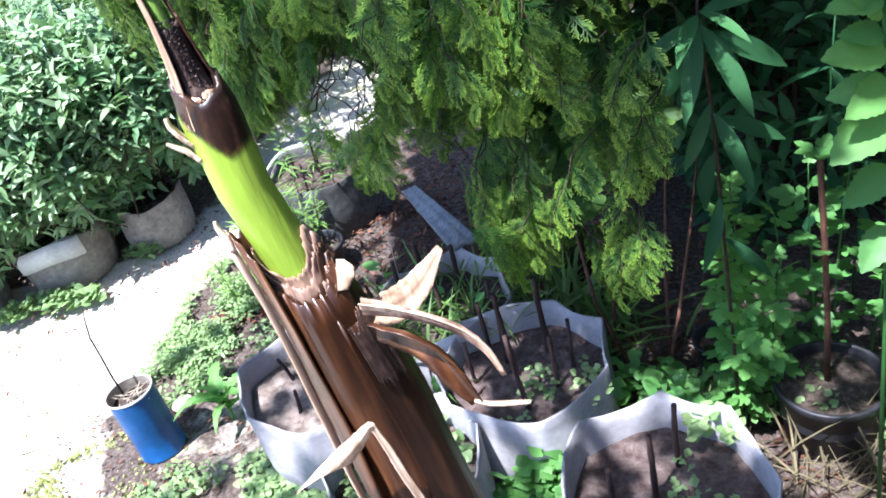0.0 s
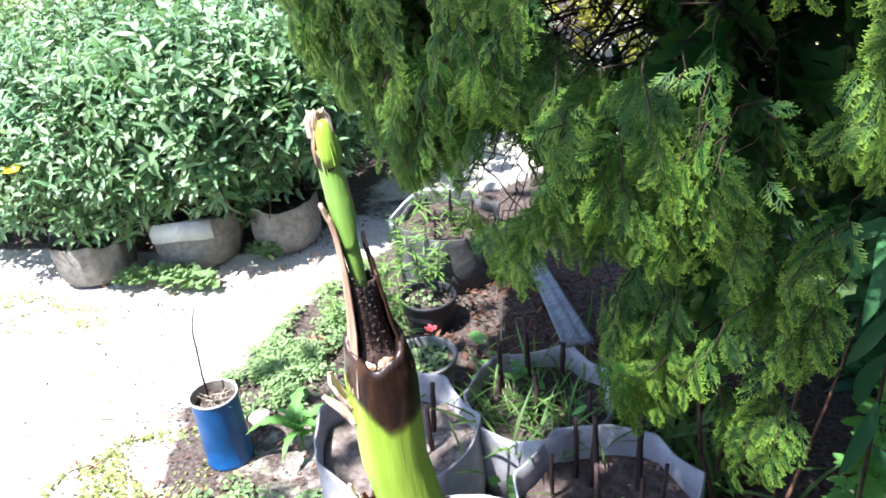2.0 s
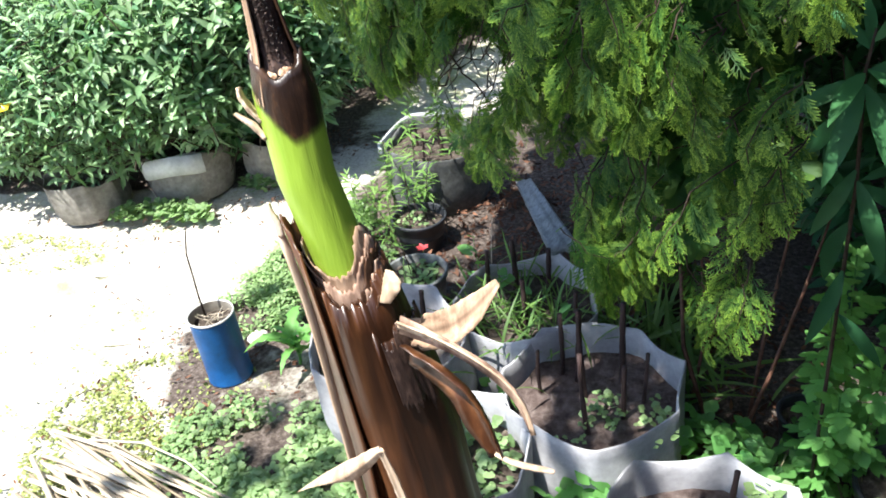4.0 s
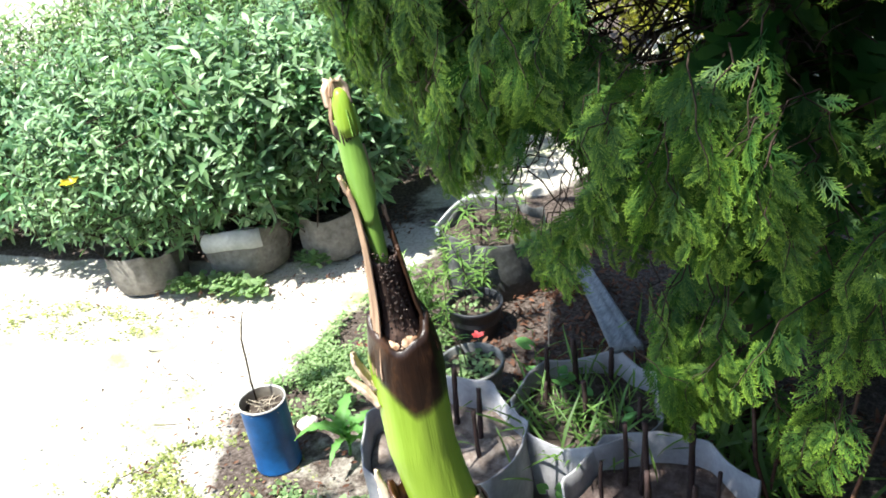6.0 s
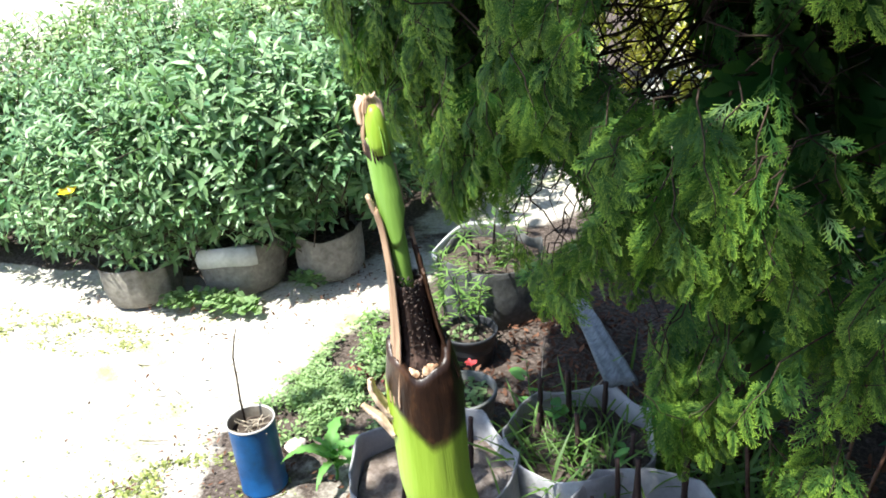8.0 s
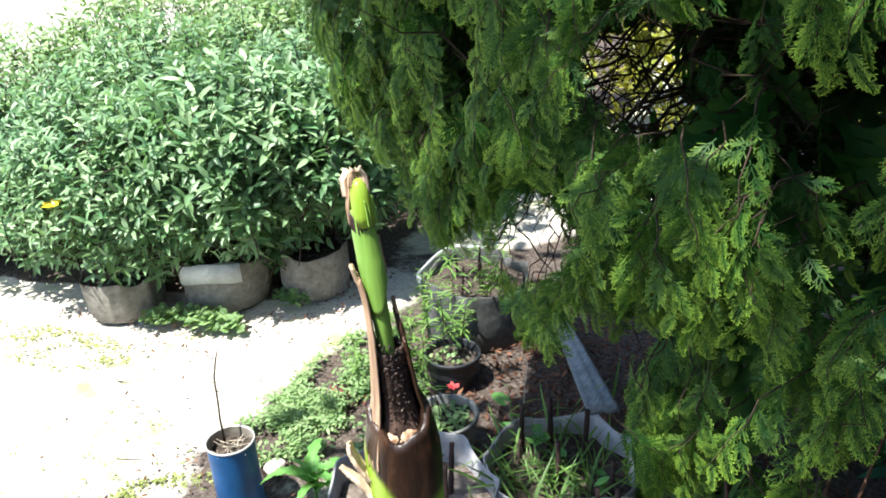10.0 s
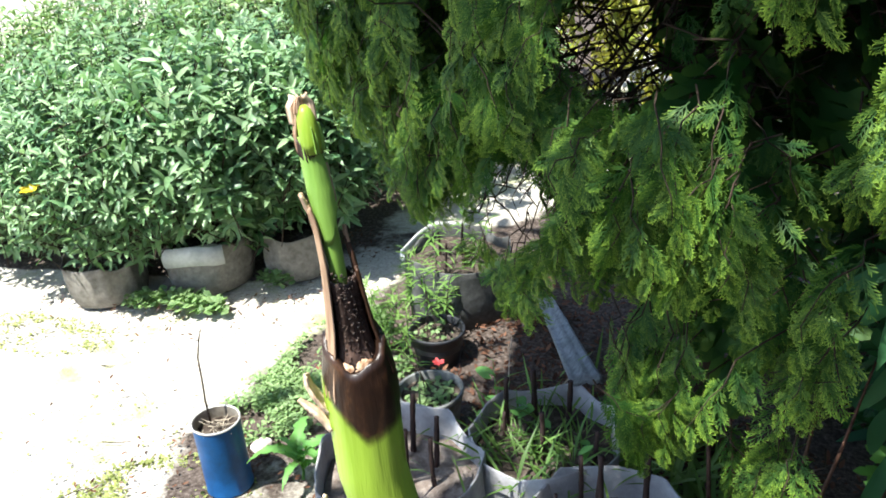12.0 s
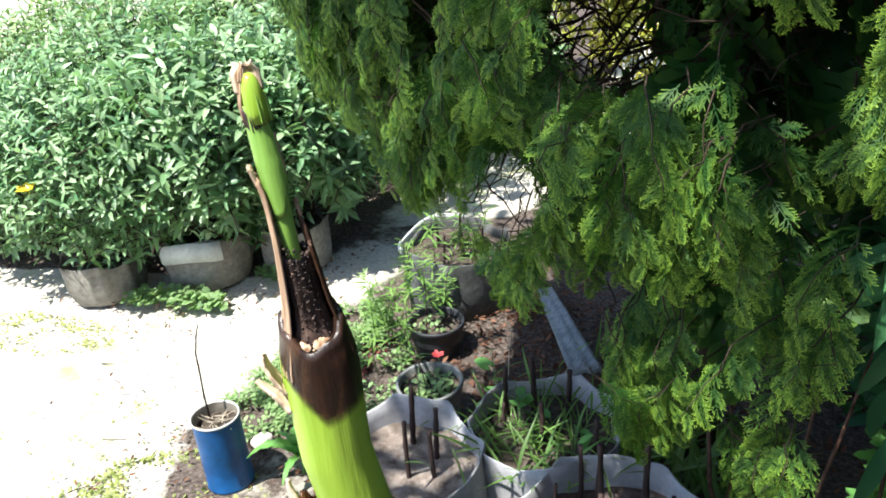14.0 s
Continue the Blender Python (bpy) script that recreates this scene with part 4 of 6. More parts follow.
def build_banana():
    base = axis_at(0)
    plant = thing("banana_plant", base, "cut banana stem with green stalk, rotted sheath and dry brown husk", "banana plant")
    green = streaky("fresh_green_stalk", [(0.3, (0.25, 0.38, 0.035)), (0.7, (0.29, 0.42, 0.045))], (1, 1, 0.05), 300, 0.38, 0.45, [(0.3, (0.85, 0.9, 0.7)), (0.7, (1.05, 1.05, 1.05))])
    stained = green.copy()
    stained.name = "green_stalk_rotting_at_the_top"
    sn, sl = stained.node_tree.nodes, stained.node_tree.links
    sb = sn["Principled BSDF"]
    old = sb.inputs["Base Color"].links[0].from_socket
    xyz = sn.new("ShaderNodeSeparateXYZ")
    sl.new(sn.new("ShaderNodeTexCoord").outputs["Object"], xyz.inputs[0])
    blot = noise_tex(sn, sl, 130, 5, 0.65, (1, 1, 0.6))

    def calc(kind, x, y, z=None):
        m = sn.new("ShaderNodeMath")
        m.operation = kind
        for sock, v in zip(m.inputs, (x, y, z)):
            if isinstance(v, (int, float)):
                sock.default_value = v
            elif v is not None:
                sl.new(v, sock)
        return m.outputs[0]

    off = calc("SUBTRACT", xyz.outputs[0], -0.0515)
    slope = calc("ADD", calc("MULTIPLY", calc("MAXIMUM", off, 0.0), 0.5), calc("MULTIPLY", calc("MINIMUM", off, 0.0), -1.3))
    level = calc("MULTIPLY_ADD", blot.outputs[0], 0.006, calc("SUBTRACT", xyz.outputs[2], slope))
    span = sn.new("ShaderNodeMapRange")
    span.inputs[1].default_value, span.inputs[2].default_value = 1.3915, 1.399
    sl.new(level, span.inputs[0])
    fade = ramp(sn, [(0.0, (0, 0, 0)), (0.2, (0.3, 0.3, 0.3)), (0.45, (0.8, 0.8, 0.8)), (0.7, (1, 1, 1))])
    sl.new(span.outputs[0], fade.inputs[0])
    rotten = ramp(sn, [(0.38, (0.008, 0.004, 0.003)), (0.54, (0.024, 0.011, 0.006)), (0.76, (0.12, 0.055, 0.023))])
    blot2 = noise_tex(sn, sl, 75, 5, 0.7, (1, 1, 0.5))
    sl.new(blot2.outputs[0], rotten.inputs[0])
    sl.new(mixed(sn, sl, fade.outputs[0], old, rotten.outputs[0]), sb.inputs["Base Color"])
    shoot_mat = streaky("green_shoot", [(0.3, (0.19, 0.34, 0.06)), (0.7, (0.24, 0.4, 0.08))], (1, 1, 0.05), 300, 0.4, 0.45, [(0.3, (0.8, 0.85, 0.7)), (0.7, (1.05, 1.05, 1.05))])
    rot = plain("rotted_dark_sheath", [(0.3, (0.012, 0.006, 0.005)), (0.5, (0.04, 0.022, 0.017)), (0.72, (0.16, 0.1, 0.075))], 160, 0.5, 0.45, (1, 1, 0.4), 0.5, 0.002, 6, 60)
    brown = streaky("dry_brown_husk", [(0.28, (0.016, 0.006, 0.003)), (0.5, (0.07, 0.026, 0.01)), (0.78, (0.2, 0.085, 0.032))], (1, 1, 0.05), 90, 0.34, 0.5, [(0.38, (0.25, 0.22, 0.2)), (0.62, (1.15, 1.1, 1.05))])
    tan = streaky("pale_dry_husk", [(0.25, (0.3, 0.19, 0.12)), (0.55, (0.62, 0.47, 0.34)), (0.8, (0.8, 0.68, 0.54))], (1, 1, 0.06), 200, 0.75, 0.2)
    husk_mat = streaky("greyish_brown_husk", [(0.25, (0.12, 0.07, 0.045)), (0.5, (0.32, 0.21, 0.14)), (0.8, (0.56, 0.43, 0.32))], (1, 1, 0.05), 240, 0.7, 0.25)
    bark_husk = streaky("split_husk", [(0.3, (0.1, 0.06, 0.042)), (0.5, (0.32, 0.21, 0.155)), (0.75, (0.62, 0.46, 0.36))], (1, 1, 0.07), 170, 0.65, 0.3, [(0.35, (0.4, 0.36, 0.33)), (0.65, (1.2, 1.15, 1.1))])
    crumb_mat = material("rot_crumbs", 0.6, 0.4)
    geo = crumb_mat[1].new("ShaderNodeNewGeometry")
    shade = ramp(crumb_mat[1], [(0.0, (0.008, 0.005, 0.004)), (0.75, (0.035, 0.02, 0.014)), (0.93, (0.1, 0.065, 0.05)), (0.985, (0.32, 0.25, 0.2))])
    crumb_mat[2].new(geo.outputs["Random Per Island"], shade.inputs[0])
    crumb_mat[2].new(shade.outputs[0], crumb_mat[3].inputs["Base Color"])
    pith_mat = plain("pale_pith", [(0.35, (0.2, 0.1, 0.05)), (0.55, (0.5, 0.33, 0.21)), (0.75, (0.72, 0.54, 0.38))], 330, 0.5, 0.3, (1, 1, 1), 0.5, 0.001)

    def rag(a):
        """A frayed edge: broad tears with fine fibres between."""
        c, q = math.cos(radians(a)), math.sin(radians(a))
        return 0.005 * noise.noise(Vector((c * 3, q * 3, 1.0))) + 0.0035 * noise.noise(Vector((c * 9, q * 9, 4.0))) + 0.0022 * noise.noise(Vector((c * 26, q * 26, 7.0)))

    def shell(name, z0, z1, radius, a0, a1, mat, thick=0.0016, top=None, low=None, rows=26, cols=40, wave=0.0, seed=0, label="", flare=0.0):
        """A sheath wrapped round the axis from angle a0 to a1; top(a) and low(a) bend its upper and lower edges."""
        full = a1 - a0 > 359
        V, F = [], []
        for q in range(2):
            for i in range(rows):
                u = i / (rows - 1)
                for j in range(cols):
                    a = radians(a0 + (a1 - a0) * j / (cols if full else cols - 1))
                    zt = z1 + (top(math.degrees(a)) if top else 0)
                    zl = z0 + (low(math.degrees(a)) if low else 0)
                    z = zl + (zt - zl) * u
                    k = noise.noise(Vector((math.cos(a) * 2.2, math.sin(a) * 2.2, z * 9 + seed)))
                    rr = radius(z) * (1 + wave * k) + wave * 0.03 * 0.25 * noise.noise(Vector((a * 9, seed, z * 4))) - q * thick
                    if not full:
                        e = min(j, cols - 1 - j) / (cols - 1)
                        rr += flare * max(0, 0.12 - e) * 8 * 0.01
                    c = axis_at(z)
                    V.append((c[0] + rr * math.cos(a) - base[0], c[1] + rr * math.sin(a) - base[1], z))
        n = rows * cols
        for i in range(rows - 1):
            for j in range(cols if full else cols - 1):
                k = (j + 1) % cols
                a, b, c, d = i * cols + j, i * cols + k, (i + 1) * cols + k, (i + 1) * cols + j
                F += [(a, b, c, d), (n + d, n + c, n + b, n + a)]
        for i, flip in ((0, 1), (rows - 1, 0)):
            for j in range(cols if full else cols - 1):
                k = (j + 1) % cols
                a, b = i * cols + j, i * cols + k
                F.append((a, n + a, n + b, b) if flip else (a, b, n + b, n + a))
        if not full:
            for j, flip in ((0, 0), (cols - 1, 1)):
                for i in range(rows - 1):
                    a, b = i * cols + j, (i + 1) * cols + j
                    F.append((a, n + a, n + b, b) if flip else (a, b, n + b, n + a))
        return tagged(mesh_np(name, V, F, mat, plant, None, True), label)

    def rad(table):
        t = sorted(table)
        return lambda z: float(np.interp(z, [p[0] for p in t], [p[1] for p in t]))

    # the front of the stem faces the camera side, about angle 280
    def front(a, c=285, w=60):
        d = (a - c + 180) % 360 - 180
        return math.exp(-(d / w) ** 2)

    shell("green_stalk", 1.27, 1.424, rad([(1.27, 0.0138), (1.33, 0.0137), (1.37, 0.0135), (1.395, 0.0137), (1.405, 0.0143), (1.414, 0.0139), (1.422, 0.0124), (1.435, 0.0104)]), 0, 360, stained, 0.003,
          lambda a: 0.006 - 0.0095 * front(a, 298, 60) + 0.001 * math.sin(radians(a * 6)), None, 50, 60, 0.03, 3, "smooth yellow-green stalk blackened by rot at its top")
    # the rotted sheath: it rises from the collar as a trough, open towards the path
    wall_r = rad([(1.4, 0.0138), (1.412, 0.0134), (1.42, 0.0118), (1.427, 0.0096), (1.435, 0.008), (1.445, 0.0069), (1.455, 0.006), (1.47, 0.0051), (1.49, 0.0049)])
    warm = streaky("warm_dry_husk", [(0.25, (0.2, 0.12, 0.075)), (0.55, (0.45, 0.31, 0.21)), (0.8, (0.66, 0.5, 0.37))], (1, 1, 0.06), 260, 0.7, 0.25)
    rim_brown = streaky("rotten_brown_edge", [(0.3, (0.02, 0.01, 0.006)), (0.55, (0.075, 0.035, 0.018)), (0.8, (0.2, 0.11, 0.06))], (1, 1, 0.1), 200, 0.55, 0.35)
    scoop = rad([(1.405, 0.0118), (1.418, 0.0108), (1.422, 0.0086), (1.427, 0.0066), (1.435, 0.0056), (1.455, 0.005), (1.48, 0.0042)])
    shell("rotted_sheath", 1.41, 1.448, wall_r, 30, 240, rim_brown, 0.0012, lambda a: 0.012 * front(a, 40, 30) + 0.02 * front(a, 215, 40) + rag(a) * 0.5, None, 34, 60, 0.08, 9, "dark brown rotted sheath open in front")
    shell("dark_hollow", 1.405, 1.456, scoop, 0, 360, rot, 0.0008, lambda a: -0.003 * front(a, 300, 60) + rag(a) * 0.4, None, 30, 60, 0.2, 10, "black crumbling lining of the hollow")
    shell("side_husk", 1.408, 1.481, lambda z: wall_r(z) + 0.0005 + 0.1 * max(0, z - 1.474), 180, 256, warm, 0.0009, lambda a: 0.003 * front(a, 212, 14) - 0.03 * front(a, 276, 17) + rag(a * 2) * 0.3, None, 44, 30, 0.08, 12, "split grey-brown husk edge with a pale curled tip", 0.08)
    shell("husk_tip", 1.4795, 1.4855, lambda z: wall_r(z) + 0.0011 + 0.2 * max(0, z - 1.476), 192, 232, tan, 0.0011, lambda a: rag(a * 3) * 0.3, lambda a: rag(a * 2 + 40) * 0.4, 10, 24, 0.15, 13, "pale curled tip of the husk")
    shell("side_husk", 1.414, 1.458, lambda z: wall_r(z) + 0.0003, 362, 412, rim_brown, 0.0011, lambda a: 0.01 * front(a, 398, 14) + rag(a * 3) * 0.3, None, 34, 30, 0.1, 14, "split dark husk edge", 0.06)
    shell("husk_tip", 1.467, 1.4715, lambda z: wall_r(z) + 0.0004 + 0.1 * max(0, z - 1.47), 388, 410, warm, 0.0009, lambda a: 0.001 * front(a, 398, 6) + rag(a * 3) * 0.2, None, 8, 16, 0.15, 15, "small orange-brown husk tip")

    # the young shoot that stands in the hollow, with its bud
    zs = np.array([1.447, 1.455, 1.465, 1.475, 1.484, 1.492, 1.499, 1.504])
    P = np.array([axis_at(z) for z in zs]) - base * np.array((1, 1, 0)) + np.array([(-0.0008, 0.0, 0.0)] * 8)
    V, F = tube(P, [0.0026, 0.0028, 0.0031, 0.0034, 0.0038, 0.0039, 0.0038, 0.0037], 24)
    mesh_np("shoot", V, F, shoot_mat, plant, None, True)
    # a sheath that wraps the shoot's upper half, ending in a slanting seam with a brown edge
    seam = rad([(1.468, 0.0036), (1.478, 0.0044), (1.486, 0.0047), (1.495, 0.0043), (1.506, 0.0041)])
    shell("shoot_sheath", 1.468, 1.503, seam, 150, 372, shoot_mat, 0.0006, lambda a: 0.0025 * front(a, 240, 40) - 0.009 * front(a, 372, 25), lambda a: 0.012 * front(a, 368, 42), 18, 36, 0.0, 17, "green sheath wrapped round the shoot")
    shell("sheath_seam", 1.4825, 1.496, lambda z: seam(z) + 0.0003, 364, 373, bark_husk, 0.0006, None, None, 14, 6, 0.1, 18, "brown dried seam of the sheath", 0.0)
    zs = np.array([1.4995, 1.503, 1.507, 1.511, 1.5138, 1.5155])
    P = np.array([axis_at(z) for z in zs]) - base * np.array((1, 1, 0)) + np.array([(0.0012, -0.0014, 0)] * 6)
    V, F = tube(P, [0.0031, 0.0035, 0.0035, 0.0031, 0.0023, 0.001], 20)
    tagged(mesh_np("bud", V, F, green, plant, None, True), "bright green unopened bud")
    for k, (a0, a1, z0, z1, rr, mat) in enumerate([(110, 236, 1.5, 1.5145, 0.0044, warm), (60, 225, 1.509, 1.5175, 0.004, tan), (215, 285, 1.5133, 1.5175, 0.0031, tan), (300, 372, 1.5, 1.509, 0.0043, shoot_mat)]):
        shell("bud_scale", z0, z1, rad([(z0, rr), (z0 + 0.006, rr), (z1, rr * (0.9 if k == 3 else 0.55))]), a0, a1, mat, 0.0006, lambda a, k=k: rag(a * 4 + 50 * k) * 0.3, None, 14, 40, 0.4, 21 + k, "ragged papery bud scale")
    shell("bud_scale", 1.4995, 1.5025, rad([(1.49, 0.0044), (1.51, 0.0042)]), 195, 350, rot, 0.0006, lambda a: rag(a * 5) * 0.3 + 0.002 * front(a, 230, 20), lambda a: -0.0022 * front(a, 270, 26) + rag(a * 3) * 0.25, 6, 40, 0.15, 25, "thin brown scar below the bud")
    # crumbs of rot that line the hollow
    rc = np.random.default_rng(77)
    one = (np.array([(1, 0, 0), (0, 1, 0), (-1, 0, 0), (0, -1, 0), (0, 0, 1.0), (0, 0, -1.0)]), np.array([(0, 1, 4, 4), (1, 2, 4, 4), (2, 3, 4, 4), (3, 0, 4, 4), (1, 0, 5, 5), (2, 1, 5, 5), (3, 2, 5, 5), (0, 3, 5, 5)])[:, :3], np.zeros(6))
    n = 240
    zc, ac = rc.uniform(1.418, 1.458, n), np.radians(rc.normal(300, 34, n))
    hollow = lambda z: scoop(z) + rc.uniform(-0.0003, 0.0005)
    P = np.array([axis_at(z) + np.array((hollow(z) * math.cos(a), hollow(z) * math.sin(a), 0)) for z, a in zip(zc, ac)]) - base * np.array((1, 1, 0))
    R = frames_from(rc.normal(size=(n, 3)), rc.normal(size=(n, 3)))
    V, F, _ = scatter(one, R, P, np.abs(rc.normal(0.0004, 0.0003, (n, 3))) + 0.0001)
    tagged(mesh_np("rotten_lining", V, F, crumb_mat[0], plant), "crumbs of black rot with pale specks")
    # pale pith shining in the front of the rotted collar
    for a, z, size in ((270, 1.4213, 1.0), (280, 1.4207, 0.8), (318, 1.4217, 1.25), (306, 1.4222, 0.9), (295, 1.4195, 0.55), (252, 1.4225, 0.4), (330, 1.4205, 0.7)):
        bm = bmesh.new()
        bmesh.ops.create_icosphere(bm, subdivisions=4, radius=0.0019 * size)
        d = Vector((math.cos(radians(a)), math.sin(radians(a)), 0.6)).normalized()
        for v in bm.verts:
            v.co *= 1 + 0.5 * noise.noise(v.co * 420 + Vector((a, 0, 0))) + 0.2 * noise.noise(v.co * 1300)
            v.co -= d * v.co.dot(d) * 0.62
        c = axis_at(z)
        bmesh.ops.translate(bm, verts=bm.verts, vec=(c[0] + 0.0102 * math.cos(radians(a)) - base[0], c[1] + 0.0102 * math.sin(radians(a)) - base[1], z))
        part("pith", bm, pith_mat, plant, "pale exposed pith")

    # dry husk round the foot of the stalk, in overlapping sheaths
    body = rad([(-0.02, 0.06), (0.4, 0.046), (0.8, 0.038), (1.0, 0.034), (1.15, 0.0305), (1.22, 0.0275), (1.28, 0.0235), (1.31, 0.021), (1.34, 0.018), (1.37, 0.0165)])
    shell("husk", -0.02, 1.312, body, 0, 360, brown, 0.002, lambda a: 0.012 - 0.02 * front(a, 290, 50) + rag(a), None, 70, 120, 0.10, 31, "dry streaked brown husk")
    for k, (z0, z1, rr, mat, what) in enumerate([(1.285, 1.325, 0.0156, husk_mat, "frayed grey-brown inner sheath"), (1.283, 1.321, 0.0168, bark_husk, "frayed brown inner sheath"), (1.28, 1.317, 0.0181, rim_brown, "frayed dark inner sheath"), (1.275, 1.313, 0.0194, bark_husk, "frayed brown inner sheath"), (1.27, 1.308, 0.0208, rim_brown, "frayed dark inner sheath")]):
        shell("inner_husk", z0, z1, lambda z, rr=rr, z0=z0: rr + 0.0007 * math.sin(z * 280) + 0.03 * max(0, z - z0 - 0.035), 0, 360, mat, 0.0009, lambda a, k=k: 0.012 - 0.018 * front(a, 288, 60) + 0.01 * front(a, 350, 32) + rag(a * 1.0 + 71 * k) * (0.6 + 0.15 * k) - 0.0022 * k, None, 16, 150, 0.05, 33 + k, what)
    shell("charred_patch", 1.243, 1.29, lambda z: body(z) + 0.0048, 308, 346, rot, 0.0008, lambda a: rag(a * 2) * 1.6 - 0.012 * front(a, 318, 10), lambda a: rag(a * 2 + 90) * 2.2 + 0.012 * front(a, 356, 10), 20, 40, 0.1, 41, "blackened patch of the husk")
    shell("husk_layer", 0.0, 1.335, lambda z: body(z) + 0.0022, 150, 250, brown, 0.0012, lambda a: 0.016 * front(a, 205, 30) + rag(a), None, 60, 30, 0.10, 35, "", 0.2)
    shell("husk_layer", 0.05, 1.285, lambda z: body(z) + 0.0022, 300, 395, brown, 0.0012, lambda a: rag(a) * 2, None, 60, 30, 0.10, 37, "", 0.15)
    shell("husk_edge", 0.2, 1.35, lambda z: body(z) + 0.0042, 201, 210, tan, 0.0011, lambda a: rag(a), None, 50, 8, 0.1, 39, "pale curled edge of the husk", 0.3)

    def strip(name, pts, widths, across, mat, curl, seed, label):
        V, F = ribbon(np.array(pts) - base * np.array((1, 1, 0)), widths, across, 0.001, 7, curl, 0.06, seed)
        return tagged(mesh_np(name, V, F, mat, plant, None, True), label)

    # torn dry strips hanging off the husk
    up = [(0.2, 0.25, 0.9), (0.05, 0.3, 0.9), (-0.35, 0.3, 0.85), (-0.6, 0.3, 0.7)]
    strip("dry_strip", [(0.0189, 0.535, 1.2831), (0.0303, 0.538, 1.282), (0.0423, 0.541, 1.2841), (0.0542, 0.545, 1.2932), (0.0655, 0.55, 1.3062)], [0.014, 0.019, 0.02, 0.014, 0.004], up, warm, 0.16, 2, "broad pale torn piece of dry husk")
    strip("dry_strip", [(0.0215, 0.522, 1.2941), (0.0389, 0.52, 1.2897), (0.0528, 0.518, 1.2844), (0.0686, 0.516, 1.2749), (0.0804, 0.514, 1.2606), (0.0854, 0.512, 1.2442)], [0.014, 0.01, 0.009, 0.009, 0.006, 0.003], [(0.1, -0.3, 0.9), (0.3, -0.5, 0.8), (0.7, -0.4, 0.5)], bark_husk, -0.3, 4, "curled brown strip of dry husk")
    strip("strip_edge", [(0.0215, 0.5215, 1.2985), (0.0389, 0.5195, 1.2937), (0.0528, 0.5175, 1.2884), (0.07, 0.5155, 1.278), (0.083, 0.5135, 1.262), (0.0868, 0.5115, 1.2442)], [0.005, 0.0035, 0.003, 0.0025, 0.003, 0.003], [(0.1, -0.3, 0.9), (0.3, -0.5, 0.8), (0.7, -0.4, 0.5)], tan, 0.2, 5, "pale rolled edge of the torn strip")
    strip("dry_strip", [(0.0254, 0.52, 1.284), (0.043, 0.515, 1.2785), (0.0568, 0.51, 1.270), (0.0637, 0.506, 1.2542), (0.0714, 0.502, 1.2368)], [0.014, 0.018, 0.019, 0.016, 0.008], [(-0.1, -0.2, 0.9), (0.4, -0.4, 0.8), (0.8, -0.3, 0.4), (0.8, -0.3, 0.3)], brown, 0.25, 6, "drooping dark brown strip")
    strip("strip_tip", [(0.0694, 0.5015, 1.2385), (0.0764, 0.5005, 1.236), (0.0839, 0.4995, 1.2354), (0.092, 0.4995, 1.2346), (0.0985, 0.4995, 1.2335)], [0.004, 0.007, 0.0085, 0.008, 0.005], [(0.1, -0.7, 0.7)], tan, 0.15, 7, "white papery tip of the drooping strip")
    strip("dry_strip", [(0.0125, 0.529, 1.305), (0.016, 0.53, 1.3119), (0.0169, 0.533, 1.3171), (0.0158, 0.536, 1.3197)], [0.009, 0.0115, 0.011, 0.005], [(0.9, -0.35, 0.1)], tan, 0.3, 8, "pale curled flake of husk")
    strip("dry_strip", [(-0.0406, 0.5, 1.193), (-0.0185, 0.495, 1.2097), (0.0028, 0.49, 1.2322), (0.0167, 0.487, 1.248)], [0.034, 0.024, 0.011, 0.004], [(0.75, -0.2, 0.6), (0.8, -0.2, -0.5)], tan, 0.2, 10, "pale torn husk folded outward")
    strip("dry_strip", [(0.0162, 0.487, 1.248), (0.0195, 0.489, 1.2264), (0.0207, 0.492, 1.2017), (0.024, 0.496, 1.17)], [0.003, 0.005, 0.0055, 0.006], [(0.9, -0.2, 0.2)], tan, 0.2, 11, "thin pale fold of torn husk")
    strip("dry_strip", [(-0.029, 0.531, 1.4), (-0.033, 0.53, 1.406), (-0.036, 0.53, 1.412), (-0.0355, 0.53, 1.4165)], [0.005, 0.0065, 0.005, 0.003], [(0.2, -0.8, 0.1)], tan, 0.3, 12, "small pale flake on the stalk")
    strip("dry_strip", [(-0.0285, 0.53, 1.392), (-0.0335, 0.53, 1.3985), (-0.038, 0.53, 1.402), (-0.0405, 0.53, 1.4045)], [0.005, 0.006, 0.004, 0.002], [(0.2, -0.8, 0.3)], tan, 0.3, 14, "small pale flake on the stalk")
    strip("dry_strip", [(-0.0342, 0.528, 1.3415), (-0.0341, 0.528, 1.3505), (-0.0353, 0.528, 1.3557), (-0.0349, 0.528, 1.3604)], [0.006, 0.005, 0.003, 0.0015], [(0.9, -0.3, 0.1)], tan, 0.2, 16, "thin pale sliver of husk")
    return plant


build_banana()

# ---- herbs and leafy plants ----
LOBED = lobed_template(3, 0.5, 0.0, 11, (0.05, 1.0))
CLOVER = lobed_template(4, 0.4, 0.0, 12, (0.05, 1.0))
OVAL = leaf_template(0.55, 6, 0.2, 0.2, 0.5)
SMALL = leaf_template(0.5, 4, 0.3, 0.2)
ROUND = lobed_template(2, 0.1, 0.03)
BLADE = leaf_template(0.055, 6, 0.3, 0.4, 0.35)
THIN = leaf_template(0.022, 5, 0.3, 0.3, 0.35)
LONG = leaf_template(0.2, 8, 0.25, 0.3, 0.5)


